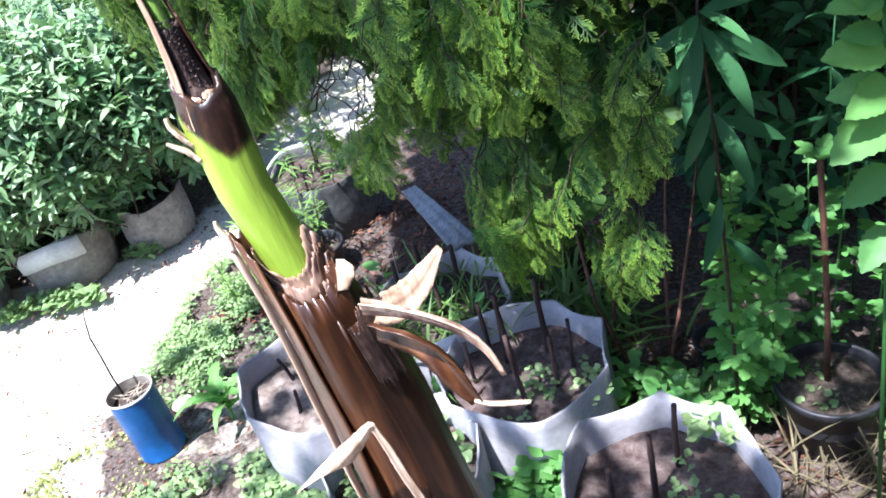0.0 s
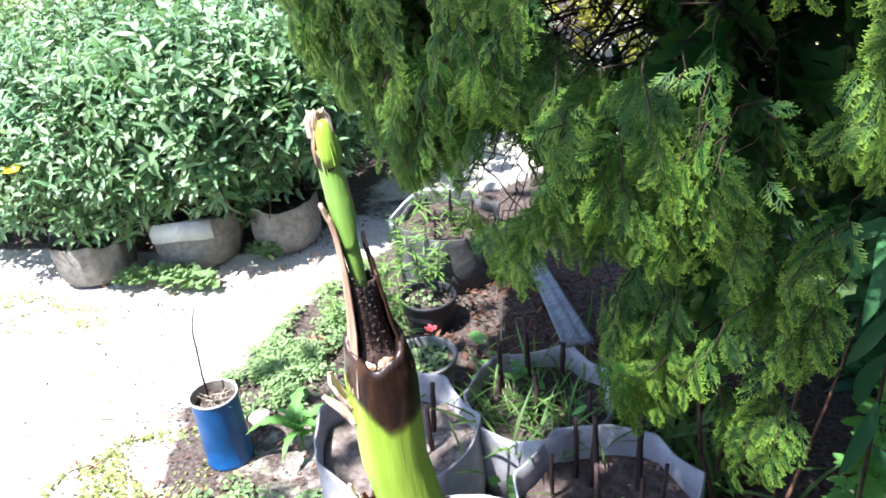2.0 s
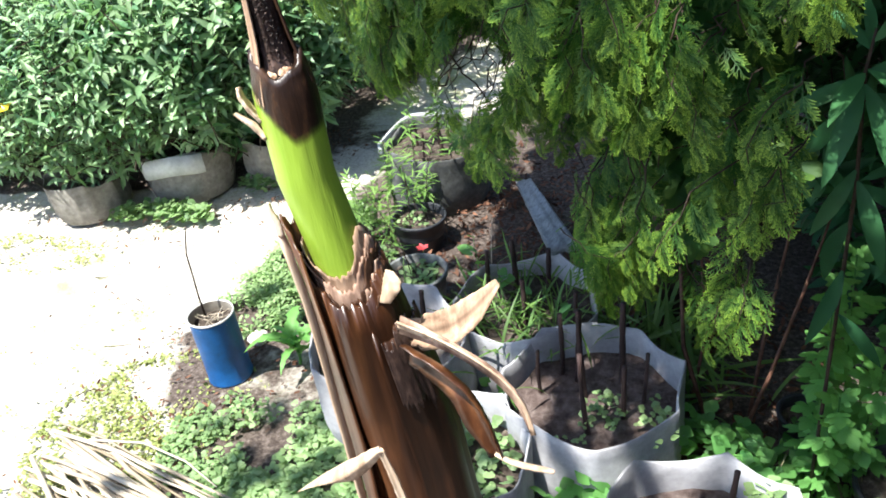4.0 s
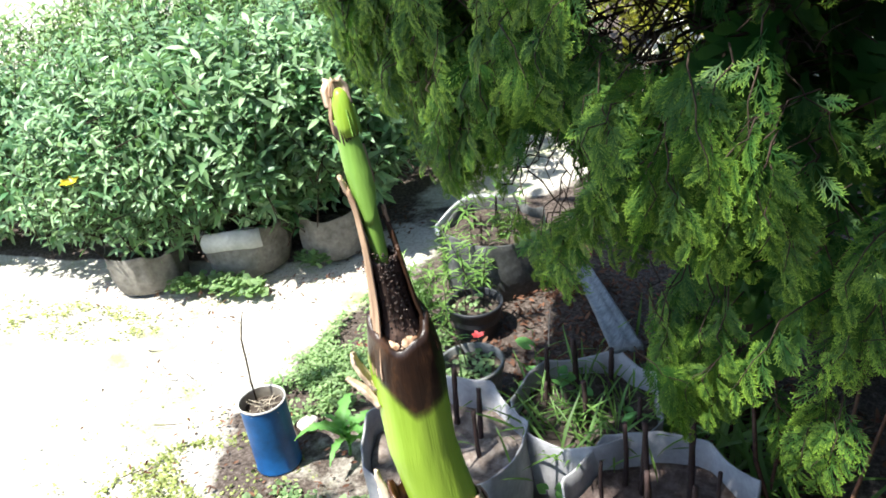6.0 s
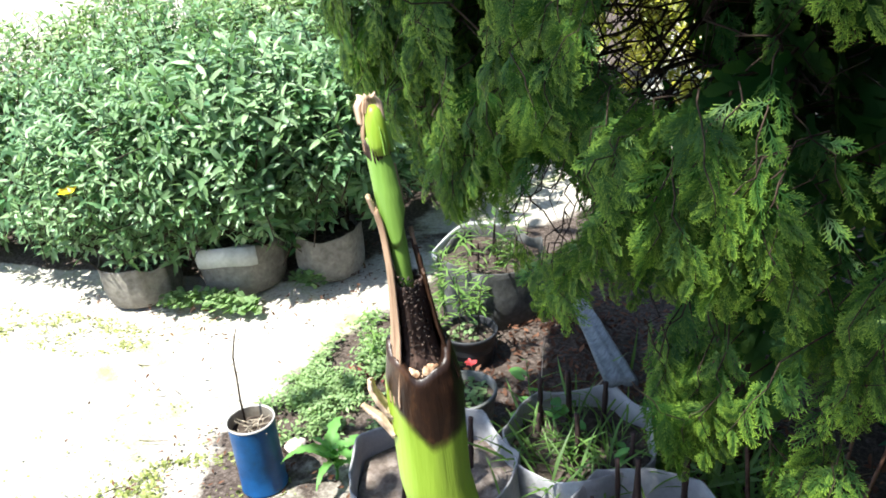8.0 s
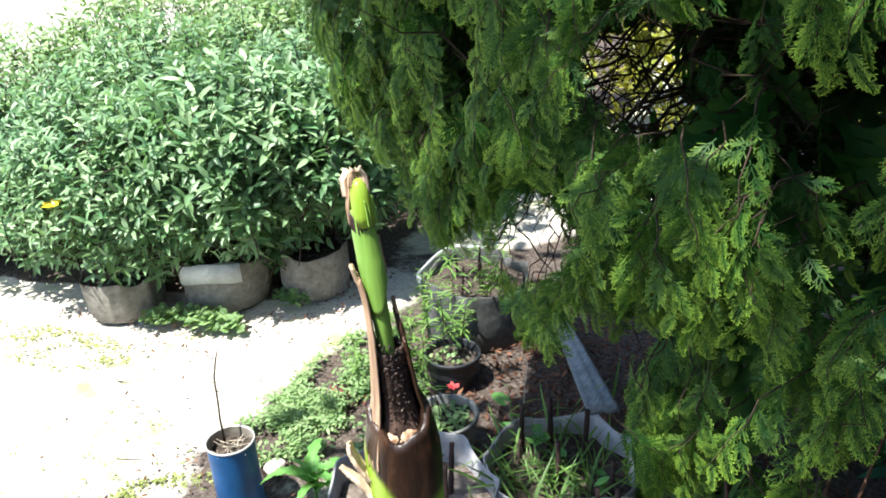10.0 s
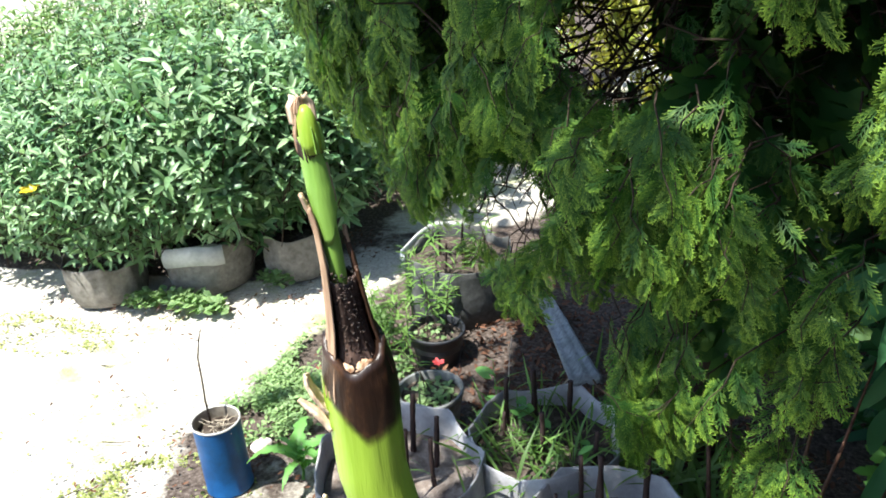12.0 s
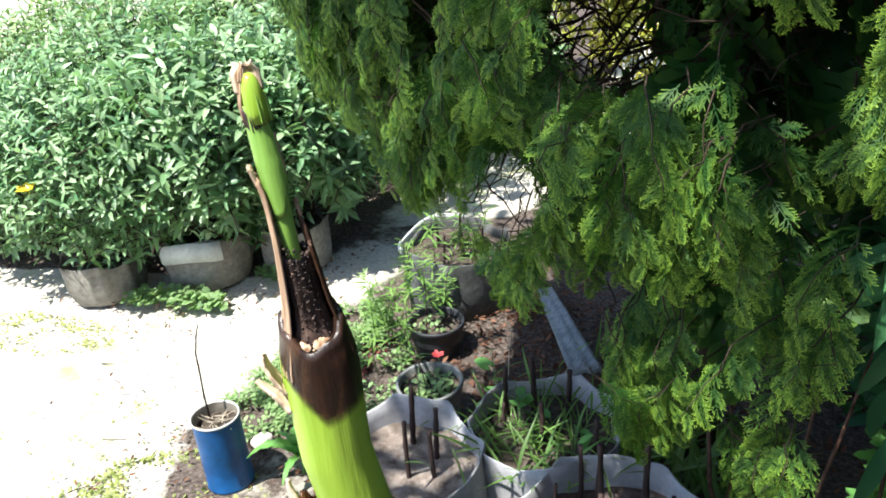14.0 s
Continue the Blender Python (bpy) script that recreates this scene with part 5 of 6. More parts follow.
def frilly_leaf():
    """A long soft leaf with a ruffled edge that bends over."""
    V, F, T = [], [], []
    for i in range(16):
        u = i / 15
        w = 0.1 * math.sin(math.pi * min(1, 0.12 + 0.85 * u ** 0.8)) * (1 + 0.22 * math.sin(25 * u))
        y, z = (math.sin(1.9 * u) / 1.9, -(1 - math.cos(1.9 * u)) / 1.9)
        for k in range(5):
            q = (k - 2) / 2
            V.append((q * w, y, z + abs(q) * 0.05 + abs(q) ** 2 * 0.045 * math.sin(30 * u + 2 * q)))
            T.append(0.25 * (1 - abs(q)) if k != 2 else 0.35)
    for i in range(15):
        for k in range(4):
            a = i * 5 + k
            F.append((a, a + 1, a + 6, a + 5))
    return np.array(V), np.array(F), np.array(T)


FRILLY = frilly_leaf()



def deep_lobed():
    """A leaf cut into five blunt lobes, as on garden mums: five small blades joined at the stalk."""
    sets = []
    one = leaf_template(0.62, 5, 0.15, 0.1, 0.6)
    for a, s, y in ((0, 0.62, 0.38), (38, 0.5, 0.3), (-38, 0.5, 0.3), (78, 0.4, 0.16), (-78, 0.4, 0.16), (0, 0.5, 0.0)):
        c, q = math.cos(radians(a)), math.sin(radians(a))
        v = one[0] * s
        v = np.stack([v[:, 0] * c + v[:, 1] * q, -v[:, 0] * q + v[:, 1] * c + y, v[:, 2]], 1)
        sets.append((v, one[1], one[2]))
    return joined(sets)


MUM = deep_lobed()


def build_stalk_plant(name, at, stems, leaf, template, mat, label, category, seed, every=0.035, flat=0.3, stem_mat=None, tone=0.4, group="", start=0.15, stem_r=0.003, whorl=1):
    """Upright stems (dx, dy, height, lean x, lean y) set with leaves all along."""
    r = np.random.default_rng(seed)
    ob = thing(name, at, label, category, group)
    P, W, S, T = [], [], [], []
    for dx, dy, h, lx, ly in stems:
        t = np.linspace(0, 1, 8)
        C = np.stack([dx + lx * t ** 1.6 + 0.006 * np.sin(5 * t + dx * 40), dy + ly * t ** 1.6, h * t], 1)
        V, F = tube(C, np.linspace(stem_r, stem_r * 0.5, 8), 7)
        mesh_np("stem", V, F, stem_mat or mat, ob, np.full(len(V), 0.2), True)
        n = max(3, int(h * (1 - start) / every))
        for i in range(n):
            u = start + (1 - start) * (i + 1) / n
            c = np.array([np.interp(u, t, C[:, k]) for k in range(3)])
            for w in range(whorl):
                a = i * 2.4 + w * 2 * math.pi / whorl + r.normal() * 0.3
                up = flat + 1.1 * max(0, u - 0.85) / 0.15 * 0.8
                P.append(c)
                W.append((math.cos(a), math.sin(a), up + r.normal() * 0.2))
                S.append(leaf * r.uniform(0.75, 1.2) * (1 - 0.45 * max(0, u - 0.85) / 0.15))
                T.append(np.clip(tone + 0.3 * (u - 0.5) + r.normal() * 0.12, 0, 0.9))
    P, W, S, T = (np.array(a) for a in (P, W, S, T))
    R = frames_from(W, np.tile((0, 0, 1.0), (len(P), 1)), r.normal(size=len(P)) * 0.25)
    tv, tf, tt = template
    for k in range(len(P)):
        V, F, T0 = scatter(template, R[k:k + 1], P[k:k + 1], S[k:k + 1])
        mesh_np("leaf", V, F, mat, ob, (T0 + T[k]).ravel(), True)
    return ob


def toothed_leaf():
    """A broad oval leaf with a toothed edge and sunken side veins."""
    V, F, T = [], [], []
    n = 18
    for i in range(n):
        u = i / (n - 1)
        w = 0.29 * max(0.02, math.sin(math.pi * u ** 0.78)) ** 0.75 * (1 + (0.09 if i % 2 else -0.02) * (0 < u < 1))
        for k in range(5):
            q = (k - 2) / 2
            V.append((q * w, u + (0.02 if i % 2 else 0.0) * abs(q), -0.2 * u * u + abs(q) * w * 0.2 + 0.012 * math.sin(16 * u - 3 * abs(q)) * abs(q)))
            T.append(0.12 if k == 2 else 0.05 * (i % 3 == 0))
    for i in range(n - 1):
        for k in range(4):
            a = i * 5 + k
            F.append((a, a + 1, a + 6, a + 5))
    return np.array(V), np.array(F), np.array(T)


TOOTHED = toothed_leaf()


def build_leafy(name, at, stem, leaves, template, mat, stem_mat, label, seed, reach=1.0, group=""):
    """A stem through the given points; each leaf is (height, run x, run y, rise, tone): where it leaves the stem and how it reaches out."""
    r = np.random.default_rng(seed)
    ob = thing(name, at, label, "plant", group)
    C = np.array(stem, float)
    V, F = tube(C, np.linspace(0.0045, 0.0022, len(C)), 8)
    mesh_np("stem", V, F, stem_mat, ob, np.full(len(V), 0.2), True)
    for z, dx, dy, dz, tone in leaves:
        p = np.array([np.interp(z, C[:, 2], C[:, k]) for k in range(3)])
        way = np.array([(dx, dy, dz + 0.12 * math.hypot(dx, dy))])
        V, F, T = scatter(template, frames_from(way, np.array([(0.15 * r.normal(), -0.9, 0.85)]), np.array([r.normal() * 0.15])), p[None], np.array([np.linalg.norm((dx, dy, dz)) * reach]))
        mesh_np("leaf", V, F, mat, ob, (T + tone * 0.8).ravel(), True)
    return ob


build_leafy("lance_leaved_plant", (0.41, 1.5, 0), [(0, 0, 0), (-0.005, 0, 0.4), (-0.02, -0.04, 0.87), (-0.037, -0.06, 1.06), (-0.03, -0.05, 1.12)],
            [(1.05, -0.103, -0.06, -0.03, 0.6), (1.06, -0.055, -0.12, -0.005, 0.75), (1.065, 0.055, -0.09, -0.015, 0.85), (1.06, 0.115, 0.06, -0.01, 0.6), (1.045, -0.046, -0.1, -0.11, 0.45), (1.045, 0.06, -0.1, -0.12, 0.5),
             (1.03, 0.15, 0.0, -0.1, 0.3), (1.0, -0.09, 0.06, -0.12, 0.15), (1.09, 0.0, 0.06, 0.07, 0.6), (1.09, -0.06, 0.05, 0.06, 0.5), (1.1, 0.05, -0.03, 0.08, 0.7),
             (0.9, -0.055, -0.04, -0.11, 0.3), (0.88, 0.045, -0.09, -0.11, 0.45), (0.87, 0.12, -0.02, -0.07, 0.35), (0.8, -0.05, 0.03, -0.16, 0.1), (0.8, 0.1, 0.08, -0.1, 0.1), (0.7, -0.04, -0.09, -0.1, 0.2), (0.6, 0.08, -0.05, -0.08, 0.2)],
            LONG, LANCE, TWIG, "tall dark plant with whorls of long drooping lance leaves", 2)
build_stalk_plant("lance_leaved_plant", (0.7, 1.85, 0), [(0, 0, 0.85, 0.02, -0.02), (0.1, 0.05, 0.75, 0.03, 0)], 0.15, LONG, LANCE, "dark lance-leaved plant in deep shade", "plant", 3, 0.1, -0.4, LANCE, 0.05, "", 0.3, 0.004, 3)
build_leafy("broad_leaved_plant", (0.6, 1.25, 0), [(0.02, 0.02, 0), (0.0, 0.0, 0.5), (-0.025, -0.03, 0.95), (-0.05, -0.05, 1.1), (-0.055, -0.05, 1.16)],
            [(1.12, -0.085, -0.03, 0.01, 0.75), (1.1, -0.05, -0.035, 0.05, 0.9), (1.05, -0.1, -0.05, 0.02, 0.9), (1.07, -0.07, -0.02, 0.02, 0.6), (1.0, -0.075, -0.07, -0.02, 0.95), (0.95, -0.11, -0.08, -0.03, 0.8), (1.0, -0.09, 0.0, -0.02, 0.45), (0.94, -0.07, 0.03, -0.02, 0.3),
             (1.13, 0.06, -0.04, 0.02, 0.8), (1.06, 0.08, -0.03, 0.0, 0.7), (0.98, 0.09, -0.05, -0.02, 0.7), (0.9, 0.06, -0.08, -0.03, 0.6), (0.86, -0.08, -0.04, -0.05, 0.4), (0.8, 0.07, 0.05, -0.04, 0.4), (1.15, -0.02, -0.05, 0.04, 0.9), (0.75, -0.06, -0.06, -0.05, 0.4)],
            TOOTHED, BIGLEAF, BIGLEAF, "bright light-green plant with broad toothed leaves", 5, 0.82)
build_stalk_plant("lobed_leaf_plant", (0.46, 1.58, 0), [(0, 0, 0.66, -0.02, 0.0), (0.03, -0.04, 0.5, 0.02, -0.03), (-0.03, -0.06, 0.42, 0.0, -0.05), (-0.05, -0.02, 0.55, -0.01, -0.02)], 0.062, MUM, BIGLEAF, "leafy green plant with deeply lobed leaves", "plant", 7, 0.026, 0.1, None, 0.6, "lobed plants", 0.12, 0.003, 2)
build_stalk_plant("lobed_leaf_plant", (0.75, 1.42, 0), [(0, 0, 0.55, -0.02, 0.0), (0.04, 0.05, 0.6, 0.02, 0.0), (-0.02, -0.06, 0.35, -0.02, -0.03)], 0.072, MUM, BIGLEAF, "leafy green plant with deeply lobed leaves beside a black pot", "plant", 9, 0.035, 0.1, None, 0.6, "lobed plants", 0.15, 0.003, 2)
build_stalk_plant("lobed_leaf_plant", (0.62, 1.68, 0), [(0, 0, 0.6, 0, 0), (0.07, 0.04, 0.62, 0.02, 0.0), (-0.06, 0.0, 0.5, -0.02, 0), (0.14, 0, 0.58, 0.03, 0)], 0.075, MUM, BIGLEAF, "dark leafy lobed plant behind a black pot", "plant", 11, 0.04, 0.1, None, 0.3, "lobed plants", 0.15)
build_stalk_plant("lettuce_plant", (-0.965, 1.84, 0), [(0, 0, 0.1, 0.0, 0.0)], 0.16, FRILLY, BIGLEAF, "bright green lettuce-like plant with drooping frilly leaves", "plant", 13, 0.0065, 1.5, None, 0.8, "", 0.3, 0.005)
# the cane in the black pot
cane = thing("tree_cane", (0.6, 1.51, 0.13), "young reddish-brown tree cane with a leafy tip in a black pot", "sapling")
V, F = tube([(0, 0, -0.02), (-0.005, -0.01, 0.2), (-0.02, -0.03, 0.42), (-0.035, -0.045, 0.62)], [0.007, 0.0065, 0.006, 0.006], 10)
mesh_np("cane", V, F, CANE_RED, cane, None, True)
rr = np.random.default_rng(3)
for k in range(9):
    a = k * 2.4
    u = 0.62 if k < 6 else 0.3 + 0.1 * (k - 6)
    V, F, T = scatter(MUM, frames_from(np.array([(math.cos(a), math.sin(a), 0.5)]), np.array([(0, 0, 1.0)])), np.array([(-0.035 * u / 0.62, -0.045 * u / 0.62, u)]), np.array([0.05]))
    mesh_np("leaf", V, F, BIGLEAF, cane, (T + 0.4).ravel(), True)
build_pot("black_pot", (0.42, 1.73, 0), 0.06, 0.12, BLACK_POT, "small black plastic pot hidden among leaves", 6, 0.8)

# feathery thin plants in and beside the pots
NARROW = leaf_template(0.16, 4, 0.3, 0.35)
build_stalk_plant("spindly_plant", (-0.78, 2.5, 0.09), [(0, 0, 0.34, -0.08, 0.0), (0.02, 0.02, 0.3, 0.06, 0.02), (-0.03, 0, 0.26, -0.02, 0.05)], 0.055, NARROW, GRASSY, "spindly narrow-leaved plant in a small black pot", "plant", 15, 0.018, 0.25, TWIG, 0.5, "", 0.25, 0.0018, 2)
build_stalk_plant("spindly_plant", (-0.69, 2.15, 0.11), [(0, 0, 0.3, -0.16, 0.1), (0.01, 0.01, 0.24, -0.22, 0.06)], 0.05, NARROW, GRASSY, "thin bending plant with narrow leaves in a grey pot", "plant", 17, 0.02, 0.25, TWIG, 0.5, "", 0.3, 0.0016, 2)
build_stalk_plant("spindly_plant", (-0.82, 2.86, 0.19), [(-0.1, 0.05, 0.2, 0, 0), (0.02, 0.0, 0.24, 0.03, 0), (0.08, 0.06, 0.2, 0.03, 0), (-0.04, -0.1, 0.2, 0, -0.05), (0.1, -0.08, 0.17, 0.03, -0.05)], 0.06, NARROW, GRASSY, "thin narrow-leaved weeds growing from a tall grey bag", "plant", 19, 0.016, 0.3, TWIG, 0.4, "", 0.2, 0.0016, 2)
build_stalk_plant("spindly_plant", (-1.0, 2.45, 0), [(0, 0, 0.26, 0.02, 0.0), (-0.08, -0.06, 0.22, -0.03, 0), (0.06, -0.12, 0.2, 0.0, 0), (-0.05, 0.14, 0.24, -0.02, 0), (0.09, 0.1, 0.28, 0.03, 0), (0.03, 0.06, 0.3, -0.04, -0.03), (0.13, -0.02, 0.24, 0.02, 0)], 0.055, NARROW, GRASSY, "airy narrow-leaved plant at the path edge", "plant", 21, 0.016, 0.3, None, 0.65, "", 0.2, 0.0018, 2)
build_stalk_plant("spindly_plant", (-0.92, 2.66, 0), [(0.1 * math.cos(k * 2.1), 0.12 * math.sin(k * 2.1), 0.22 + 0.02 * (k % 5), 0.04 * math.cos(k * 3.0), 0.03 * math.sin(k * 3.0)) for k in range(9)], 0.05, NARROW, GRASSY, "airy narrow-leaved weeds before a shaded grey bag", "plant", 27, 0.015, 0.3, None, 0.6, "", 0.2, 0.0016, 2)
build_stalk_plant("round_leaved_plant", (-0.44, 2.07, 0), [(0, 0, 0.26, 0.02, -0.02), (0.03, -0.03, 0.2, -0.04, -0.04), (-0.02, 0.04, 0.3, 0.0, 0.02)], 0.06, ROUND, BIGLEAF, "small plant with rounded soft green leaves between bags", "plant", 23, 0.05, 0.4, None, 0.35, "", 0.45, 0.002)


# ---- low weeds, grass and litter ----
def build_weeds(name, spots, template, mat, label, seed, height=0.05, category="weeds"):
    """A patch of low leaves on short stalks; spots are (x, y, rx, ry, count, leaf, tone, lift)."""
    r = np.random.default_rng(seed)
    sets, stalks = [], []
    for x, y, rx, ry, n, leaf, tone, lift in spots:
        a, q = r.uniform(0, 6.28, n), np.sqrt(r.uniform(0, 1, n))
        clump = np.array([noise.noise(Vector((x + rx * qq * math.cos(aa), y + ry * qq * math.sin(aa), 1.7)) * 9) for aa, qq in zip(a, q)])
        keep = clump + 0.35 > r.uniform(0, 0.45, n)
        a, q, n = a[keep], q[keep], int(keep.sum())
        hgt = r.uniform(0.25, 1, n) * height * (1.15 - 0.6 * q * q)
        P = np.stack([x + rx * q * np.cos(a), y + ry * q * np.sin(a), lift + hgt], 1)
        b = r.uniform(0, 6.28, n)
        W = np.stack([np.cos(b), np.sin(b), r.normal(size=n) * 0.35 + 0.1], 1)
        up = np.tile((0, 0, 1.0), (n, 1)) + r.normal(size=(n, 3)) * 0.3
        V, F, T = scatter(template, frames_from(W, up), P, leaf * r.uniform(0.55, 1.25, n))
        sets.append((V, F, T + np.clip(tone + r.normal(size=(n, 1)) * 0.16, 0, 0.85)))
    V, F, T = joined(sets)
    ob = mesh_np(name, V, F, mat, None, T)
    return tagged(ob, label, category, "", "stuff")


build_weeds("weed_patch", [(-1.16, 2.38, 0.17, 0.4, 6500, 0.019, 0.55, 0), (-1.25, 2.1, 0.15, 0.2, 1500, 0.02, 0.6, 0), (-0.98, 2.25, 0.15, 0.3, 1700, 0.022, 0.4, 0)], SMALL, WEED, "bushy low green weeds along the sunny path edge", 1, 0.06)
build_weeds("weed_patch", [(-0.95, 1.5, 0.26, 0.22, 2300, 0.02, 0.45, 0), (-0.74, 1.44, 0.25, 0.16, 1100, 0.028, 0.4, 0), (-0.6, 1.36, 0.12, 0.1, 250, 0.032, 0.3, 0), (-0.85, 1.3, 0.25, 0.12, 500, 0.03, 0.4, 0)], LOBED, WEED, "low lobed weeds on shaded soil beside the grow bags", 2, 0.035)
build_weeds("weed_patch", [(-1.93, 2.63, 0.2, 0.07, 420, 0.035, 0.3, 0), (-1.66, 2.9, 0.09, 0.06, 120, 0.03, 0.3, 0), (-2.1, 2.6, 0.1, 0.05, 140, 0.03, 0.35, 0)], CLOVER, WEED, "dark green weeds at the foot of the old grow bags", 3, 0.06)
build_weeds("sparse_weeds", [(-1.3, 1.52, 0.36, 0.34, 5200, 0.014, 0.6, -0.018), (-1.75, 1.75, 0.35, 0.35, 300, 0.011, 0.8, -0.02), (-2.45, 2.33, 0.4, 0.14, 900, 0.014, 0.8, -0.02), (-3.2, 2.3, 0.5, 0.25, 300, 0.016, 0.75, -0.02), (-1.3, 1.2, 0.3, 0.2, 500, 0.016, 0.7, -0.01)], LOBED, PALE_WEED, "sparse yellowish weeds on the sunlit sandy path", 4, 0.022)
build_weeds("clover_patch", [(-0.05, 1.375, 0.13, 0.05, 150, 0.05, 0.5, 0.02), (0.02, 1.4, 0.06, 0.05, 60, 0.05, 0.5, 0.06), (0.24, 1.56, 0.09, 0.1, 110, 0.045, 0.45, 0.06), (0.2, 1.66, 0.1, 0.1, 110, 0.042, 0.35, 0.02), (0.3, 1.47, 0.08, 0.06, 60, 0.042, 0.4, 0.1), (-0.3, 1.63, 0.05, 0.08, 50, 0.04, 0.45, 0.05), (0.5, 1.62, 0.2, 0.12, 160, 0.045, 0.3, 0.03)], CLOVER, BIGLEAF, "fresh green round-lobed clover between the grow bags", 5, 0.12)
build_weeds("bag_weeds", [(-0.333, 1.36, 0.15, 0.15, 360, 0.03, 0.45, 0.175)], LOBED, WEED, "low lobed weeds filling a grow bag", 6, 0.05)
build_weeds("bag_weeds", [(-0.02, 1.58, 0.05, 0.05, 60, 0.018, 0.4, 0.19), (-0.09, 1.5, 0.05, 0.05, 40, 0.018, 0.4, 0.19), (0.09, 1.56, 0.04, 0.08, 50, 0.022, 0.5, 0.19), (0.28, 1.24, 0.07, 0.09, 60, 0.02, 0.4, 0.18), (0.33, 1.36, 0.06, 0.06, 70, 0.03, 0.5, 0.2)], CLOVER, WEED, "small green seedlings on the soil of grow bags", 7, 0.045)
build_weeds("bag_weeds", [(-0.273, 1.925, 0.16, 0.15, 16, 0.045, 0.3, 0.2), (-0.18, 1.8, 0.06, 0.05, 9, 0.06, 0.25, 0.26)], OVAL, BIGLEAF, "round soft leaves among grass in a grow bag", 8, 0.1)
build_weeds("pot_weeds", [(-0.674, 2.149, 0.075, 0.075, 130, 0.022, 0.5, 0.12), (0.591, 1.497, 0.08, 0.08, 60, 0.022, 0.35, 0.13), (-0.78, 2.51, 0.07, 0.07, 50, 0.02, 0.4, 0.1)], CLOVER, WEED, "tiny weeds on the soil of the pots", 9, 0.03)


def build_grass(name, spots, label, seed, mat=GRASSY, blade=BLADE):
    r = np.random.default_rng(seed)
    sets = []
    for x, y, rx, ry, n, length, tone, lift in spots:
        P = np.stack([x + rx * r.normal(size=n) * 0.5, y + ry * r.normal(size=n) * 0.5, np.full(n, lift)], 1)
        b = r.uniform(0, 6.28, n)
        W = np.stack([np.cos(b), np.sin(b), r.uniform(0.5, 2.2, n)], 1)
        V, F, T = scatter(blade, frames_from(W, np.tile((0, 0, 1.0), (n, 1)) + r.normal(size=(n, 3)) * 0.2), P, length * r.uniform(0.5, 1.3, n))
        sets.append((V, F, T + np.clip(tone + r.normal(size=(n, 1)) * 0.15, 0, 0.85)))
    V, F, T = joined(sets)
    return tagged(mesh_np(name, V, F, mat, None, T), label, "grass", "", "stuff")


build_grass("bag_grass", [(-0.28, 1.92, 0.24, 0.22, 170, 0.13, 0.45, 0.19)], "long green grass blades crowding a grow bag", 1)
build_grass("grass_tuft", [(0.0, 2.05, 0.14, 0.16, 90, 0.26, 0.45, 0), (0.14, 1.9, 0.14, 0.14, 60, 0.22, 0.35, 0)], "arching green grass tuft under the conifer", 2)
build_grass("dry_grass", [(0.62, 1.33, 0.3, 0.14, 150, 0.2, 0.35, 0.0), (0.85, 1.35, 0.2, 0.2, 90, 0.2, 0.35, 0.0)], "dry yellowish grass lying beside a black pot", 3, DRY_BLADE, THIN)


def build_litter(name, spots, template, mat, label, seed, size, category="leaf litter"):
    r = np.random.default_rng(seed)
    sets = []
    for x, y, rx, ry, n in spots:
        P = np.stack([x + rx * r.uniform(-1, 1, n), y + ry * r.uniform(-1, 1, n), r.uniform(0.004, 0.02, n)], 1)
        b = r.uniform(0, 6.28, n)
        W = np.stack([np.cos(b), np.sin(b), r.normal(size=n) * 0.25], 1)
        V, F, T = scatter(template, frames_from(W, np.tile((0, 0, 1.0), (n, 1)) + r.normal(size=(n, 3)) * 0.4), P, size * r.uniform(0.5, 1.4, n))
        sets.append((V, F, T + r.uniform(0, 0.8, (n, 1))))
    V, F, T = joined(sets)
    return tagged(mesh_np(name, V, F, mat, None, T), label, category, "", "stuff")


build_litter("leaf_litter", [(-0.42, 2.5, 0.35, 0.4, 900), (-0.1, 2.35, 0.35, 0.35, 700), (0.25, 1.95, 0.3, 0.35, 400), (-0.55, 3.05, 0.4, 0.3, 500), (0.45, 1.4, 0.3, 0.2, 200)], leaf_template(0.4, 4, 0.3, -0.3), LITTER, "red-brown dead leaves under the conifer", 1, 0.027)
build_litter("fallen_petals", [(-1.06, 2.42, 0.09, 0.14, 120)], leaf_template(0.6, 4, 0.3, -0.3), FADED, "faded red petals scattered on soil", 2, 0.024, "petals")
build_litter("dry_crumbs", [(-1.6, 2.2, 0.5, 0.5, 90), (-1.35, 1.6, 0.25, 0.35, 260), (-2.1, 2.5, 0.5, 0.1, 110), (-1.75, 2.68, 0.3, 0.1, 70), (-1.45, 3.1, 0.15, 0.35, 220), (-1.0, 1.75, 0.2, 0.2, 120)], leaf_template(0.35, 4, 0.3, -0.3), LITTER, "scattered dry leaf bits on the path", 3, 0.018)


def build_sticks(name, spots, mat, label, seed, category, flat=True):
    """Loose stalks: (x, y, z, heading, length, radius, rise)."""
    r = np.random.default_rng(seed)
    ob = thing(name, (spots[0][0], spots[0][1], 0), label, category)
    for x, y, z, head, length, rad, rise in spots:
        d = np.array((math.cos(radians(head)), math.sin(radians(head)), rise))
        p = np.array((x - spots[0][0], y - spots[0][1], z))
        side = np.array((-d[1], d[0], 0)) * r.normal() * 0.05 * length
        V, F = tube([p, p + d * length * 0.35 + side, p + d * length * 0.7 + side * 0.8, p + d * length], [rad, rad, rad * 0.8, rad * 0.45], 6)
        mesh_np("stalk", V, F, mat, ob, np.full(len(V), r.uniform(0, 1)), True)
    return ob


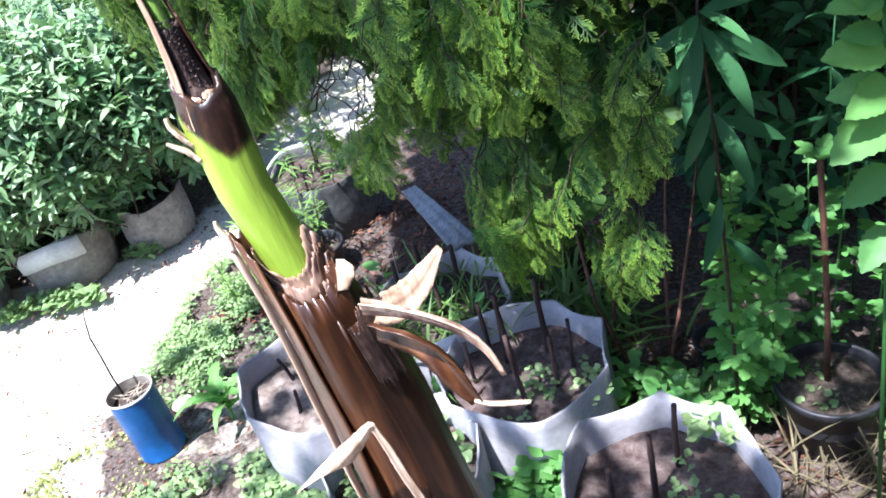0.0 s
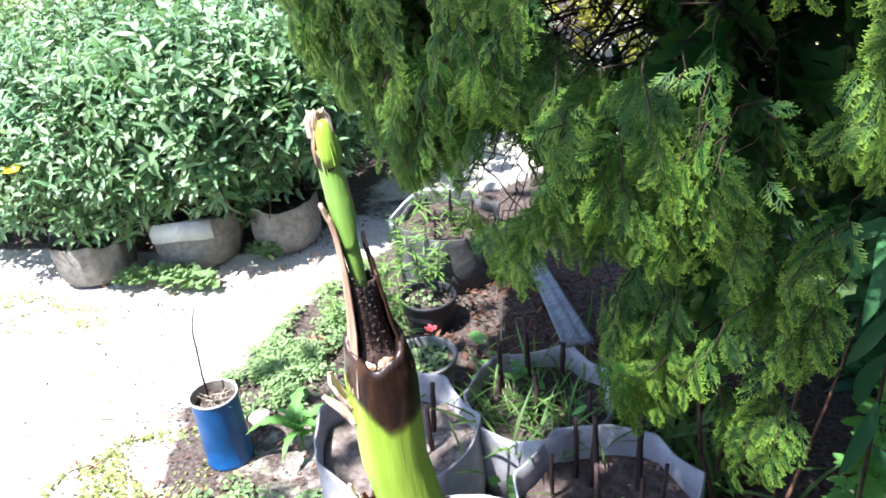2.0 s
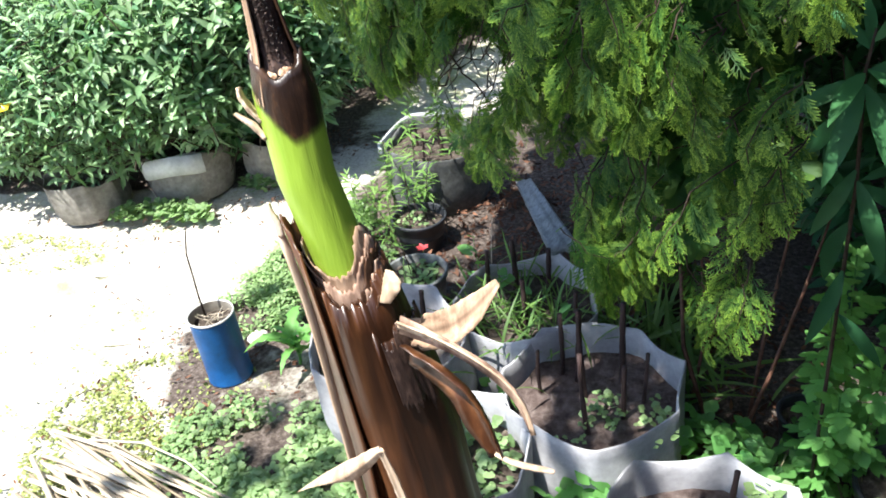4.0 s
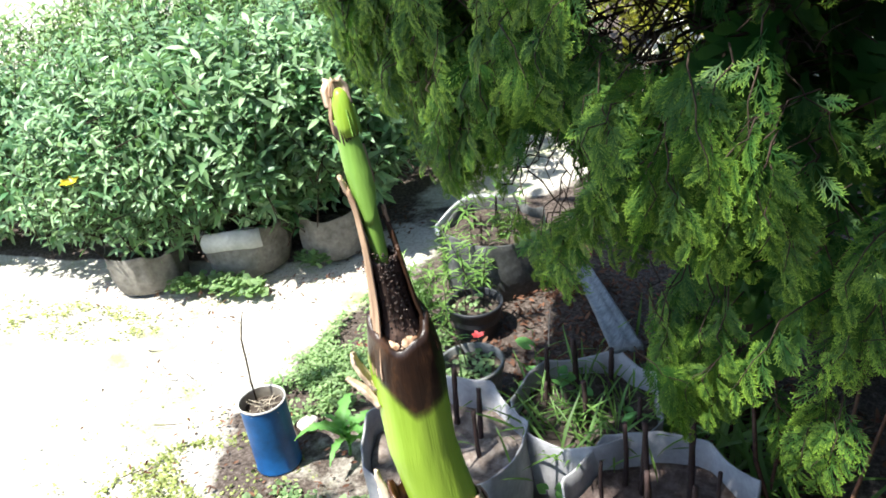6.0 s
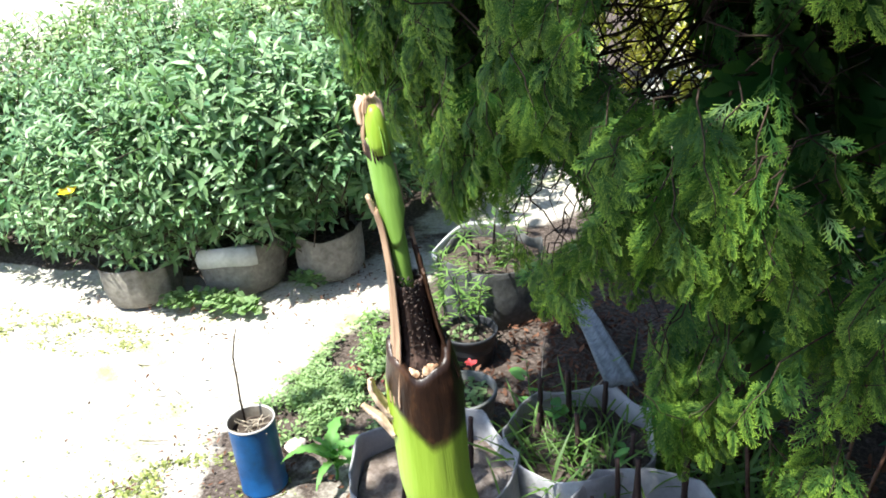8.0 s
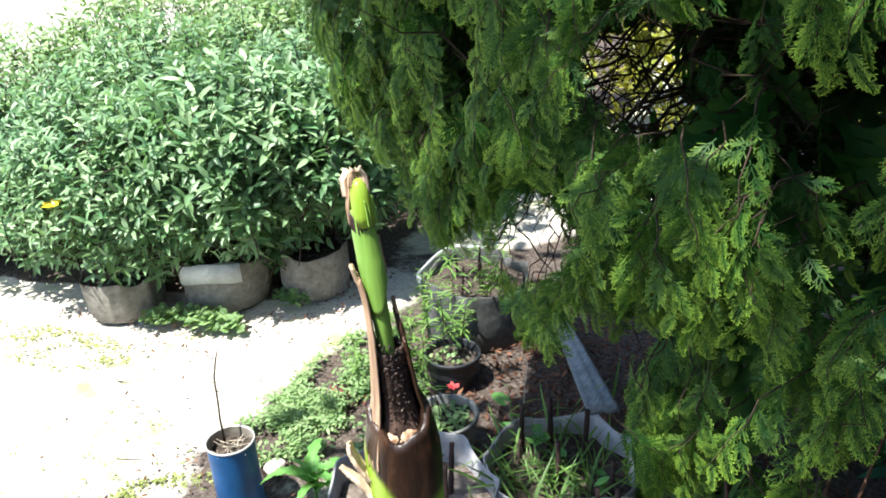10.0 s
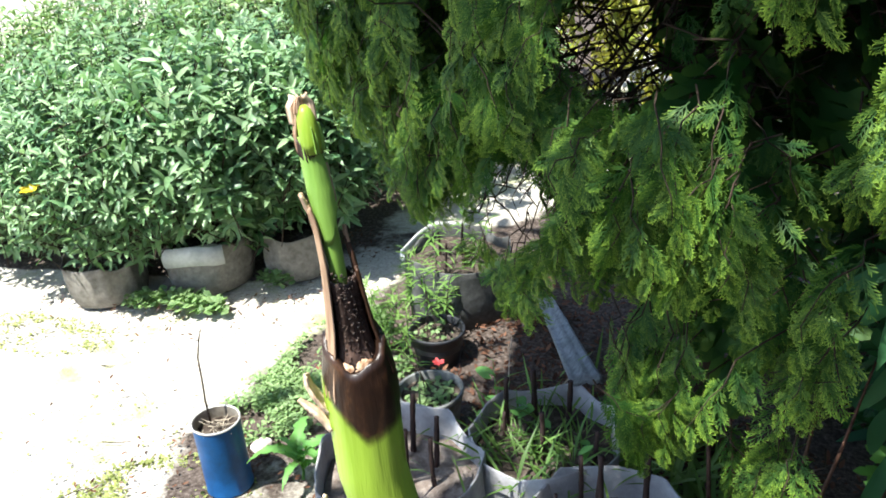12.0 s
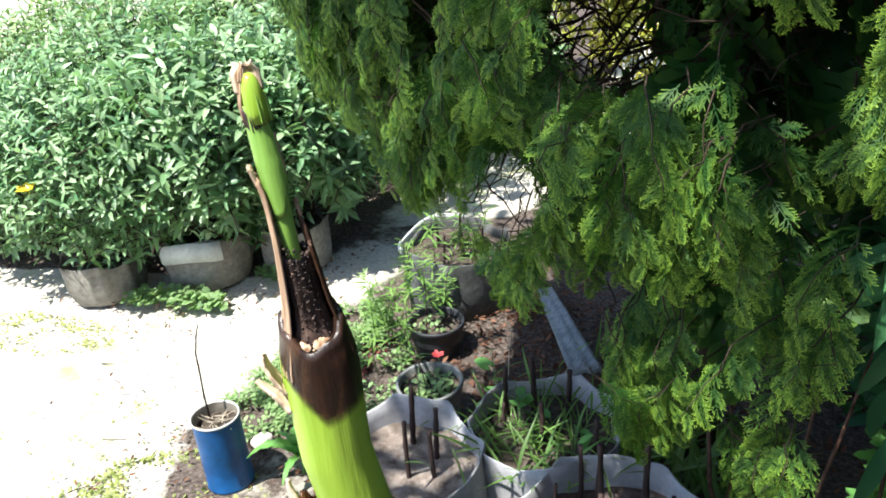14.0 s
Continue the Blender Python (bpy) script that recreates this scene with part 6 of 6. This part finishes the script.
rs = random.Random(9)
build_sticks("straw_bundle", [(-1.48 + rs.uniform(-0.05, 0.1), 1.42 - rs.uniform(-0.03, 0.25), 0.012 + rs.uniform(0, 0.05), rs.gauss(-20, 7), rs.uniform(0.45, 0.8), rs.uniform(0.003, 0.007), rs.gauss(0, 0.02)) for _ in range(46)], STRAW, "loose bundle of bleached dry stalks on the ground", 1, "straw bundle")
build_sticks("fallen_twigs", [(-0.36, 2.3, 0.02, 70, 0.3, 0.003, 0.15), (-0.3, 2.2, 0.02, 15, 0.35, 0.003, 0.1), (-0.15, 2.4, 0.02, 40, 0.3, 0.0025, 0.2), (0.05, 2.2, 0.02, 130, 0.3, 0.003, 0.3), (-0.5, 2.4, 0.02, 100, 0.16, 0.002, 0.5)], STRAW, "pale thin twigs lying on leaf litter", 2, "twigs")
build_sticks("bare_stems", [(0.22, 1.72, 0, 100, 0.5, 0.006, 0.9), (0.3, 1.78, 0, 75, 0.5, 0.005, 1.0), (0.26, 1.66, 0, 60, 0.4, 0.005, 1.3), (0.16, 1.8, 0, 95, 0.5, 0.005, 0.8)], CANE_RED, "bare reddish stems rising under the conifer", 3, "stems")
build_sticks("dark_twigs", [(-1.68, 1.83, -0.005, 15, 0.1, 0.002, 0.02), (-1.62, 1.6, -0.005, 40, 0.07, 0.002, 0.02), (-2.0, 2.2, -0.01, 10, 0.06, 0.002, 0.0), (-1.75, 2.1, -0.01, -20, 0.05, 0.0015, 0.0)], TWIG, "small dark twigs lying on the sandy path", 4, "twigs")

# ---- board, stone, flowers ----
def build_board():
    ob = thing("grey_board", (-0.5, 2.95, 0.04), "weathered grey board slanting up from leaf litter behind a bag", "board")
    p0, p1 = np.array((0.0, 0.0, 0.0)), np.array((0.3, -0.82, 0.24))
    V, F = ribbon([p0, p0 * 0.6 + p1 * 0.4, p1], [0.06, 0.07, 0.085], [(0.95, 0.3, 0.1), (0.95, 0.3, 0.05)], 0.02, 9, 0.02, 0.02, 3)
    mesh_np("board", V, F, PLANK, ob)
    return ob


build_board()
bm = bmesh.new()
bmesh.ops.create_icosphere(bm, subdivisions=3, radius=0.032)
for v in bm.verts:
    v.co *= 1 + 0.3 * noise.noise(v.co * 40)
    v.co.z *= 0.55
bmesh.ops.translate(bm, verts=bm.verts, vec=(-1.15, 1.925, 0.012))
tagged(part("stone", bm, STONE, None, "pale pinkish stone lying beside a blue can"), "", "stone")


def build_flower(name, at, size, mat, label, seed):
    r = np.random.default_rng(seed)
    ob = thing(name, at, label, "flower")
    V, F = tube([(0, 0.02, -0.12), (0, 0.01, -0.05), (0, 0, 0)], [0.0015, 0.0015, 0.0015], 6)
    mesh_np("stem", V, F, WEED, ob, np.full(len(V), 0.3))
    for k in range(6):
        a = k * 1.05 + r.normal() * 0.1
        V, F, T = scatter(leaf_template(0.6, 5, 0.2, 0.1), frames_from(np.array([(math.cos(a), math.sin(a) - 0.3, 0.5)]), np.array([(0, -0.4, 1.0)])), np.array([(0.0, 0, 0)]), np.array([size]))
        mesh_np("petal", V, F, mat, ob, (T + 0.3).ravel(), True)
    return ob


build_flower("yellow_flower", (-2.342, 2.429, 0.564), 0.045, YELLOW, "small yellow flower at the shrub's sunny edge", 1)
build_flower("yellow_flower", (-3.3, 2.7, 0.62), 0.03, YELLOW, "small yellow flower among shrub leaves", 2)
build_flower("red_flower", (-0.735, 2.385, 0.075), 0.024, PETAL, "small red flower leaning on a black pot", 3)
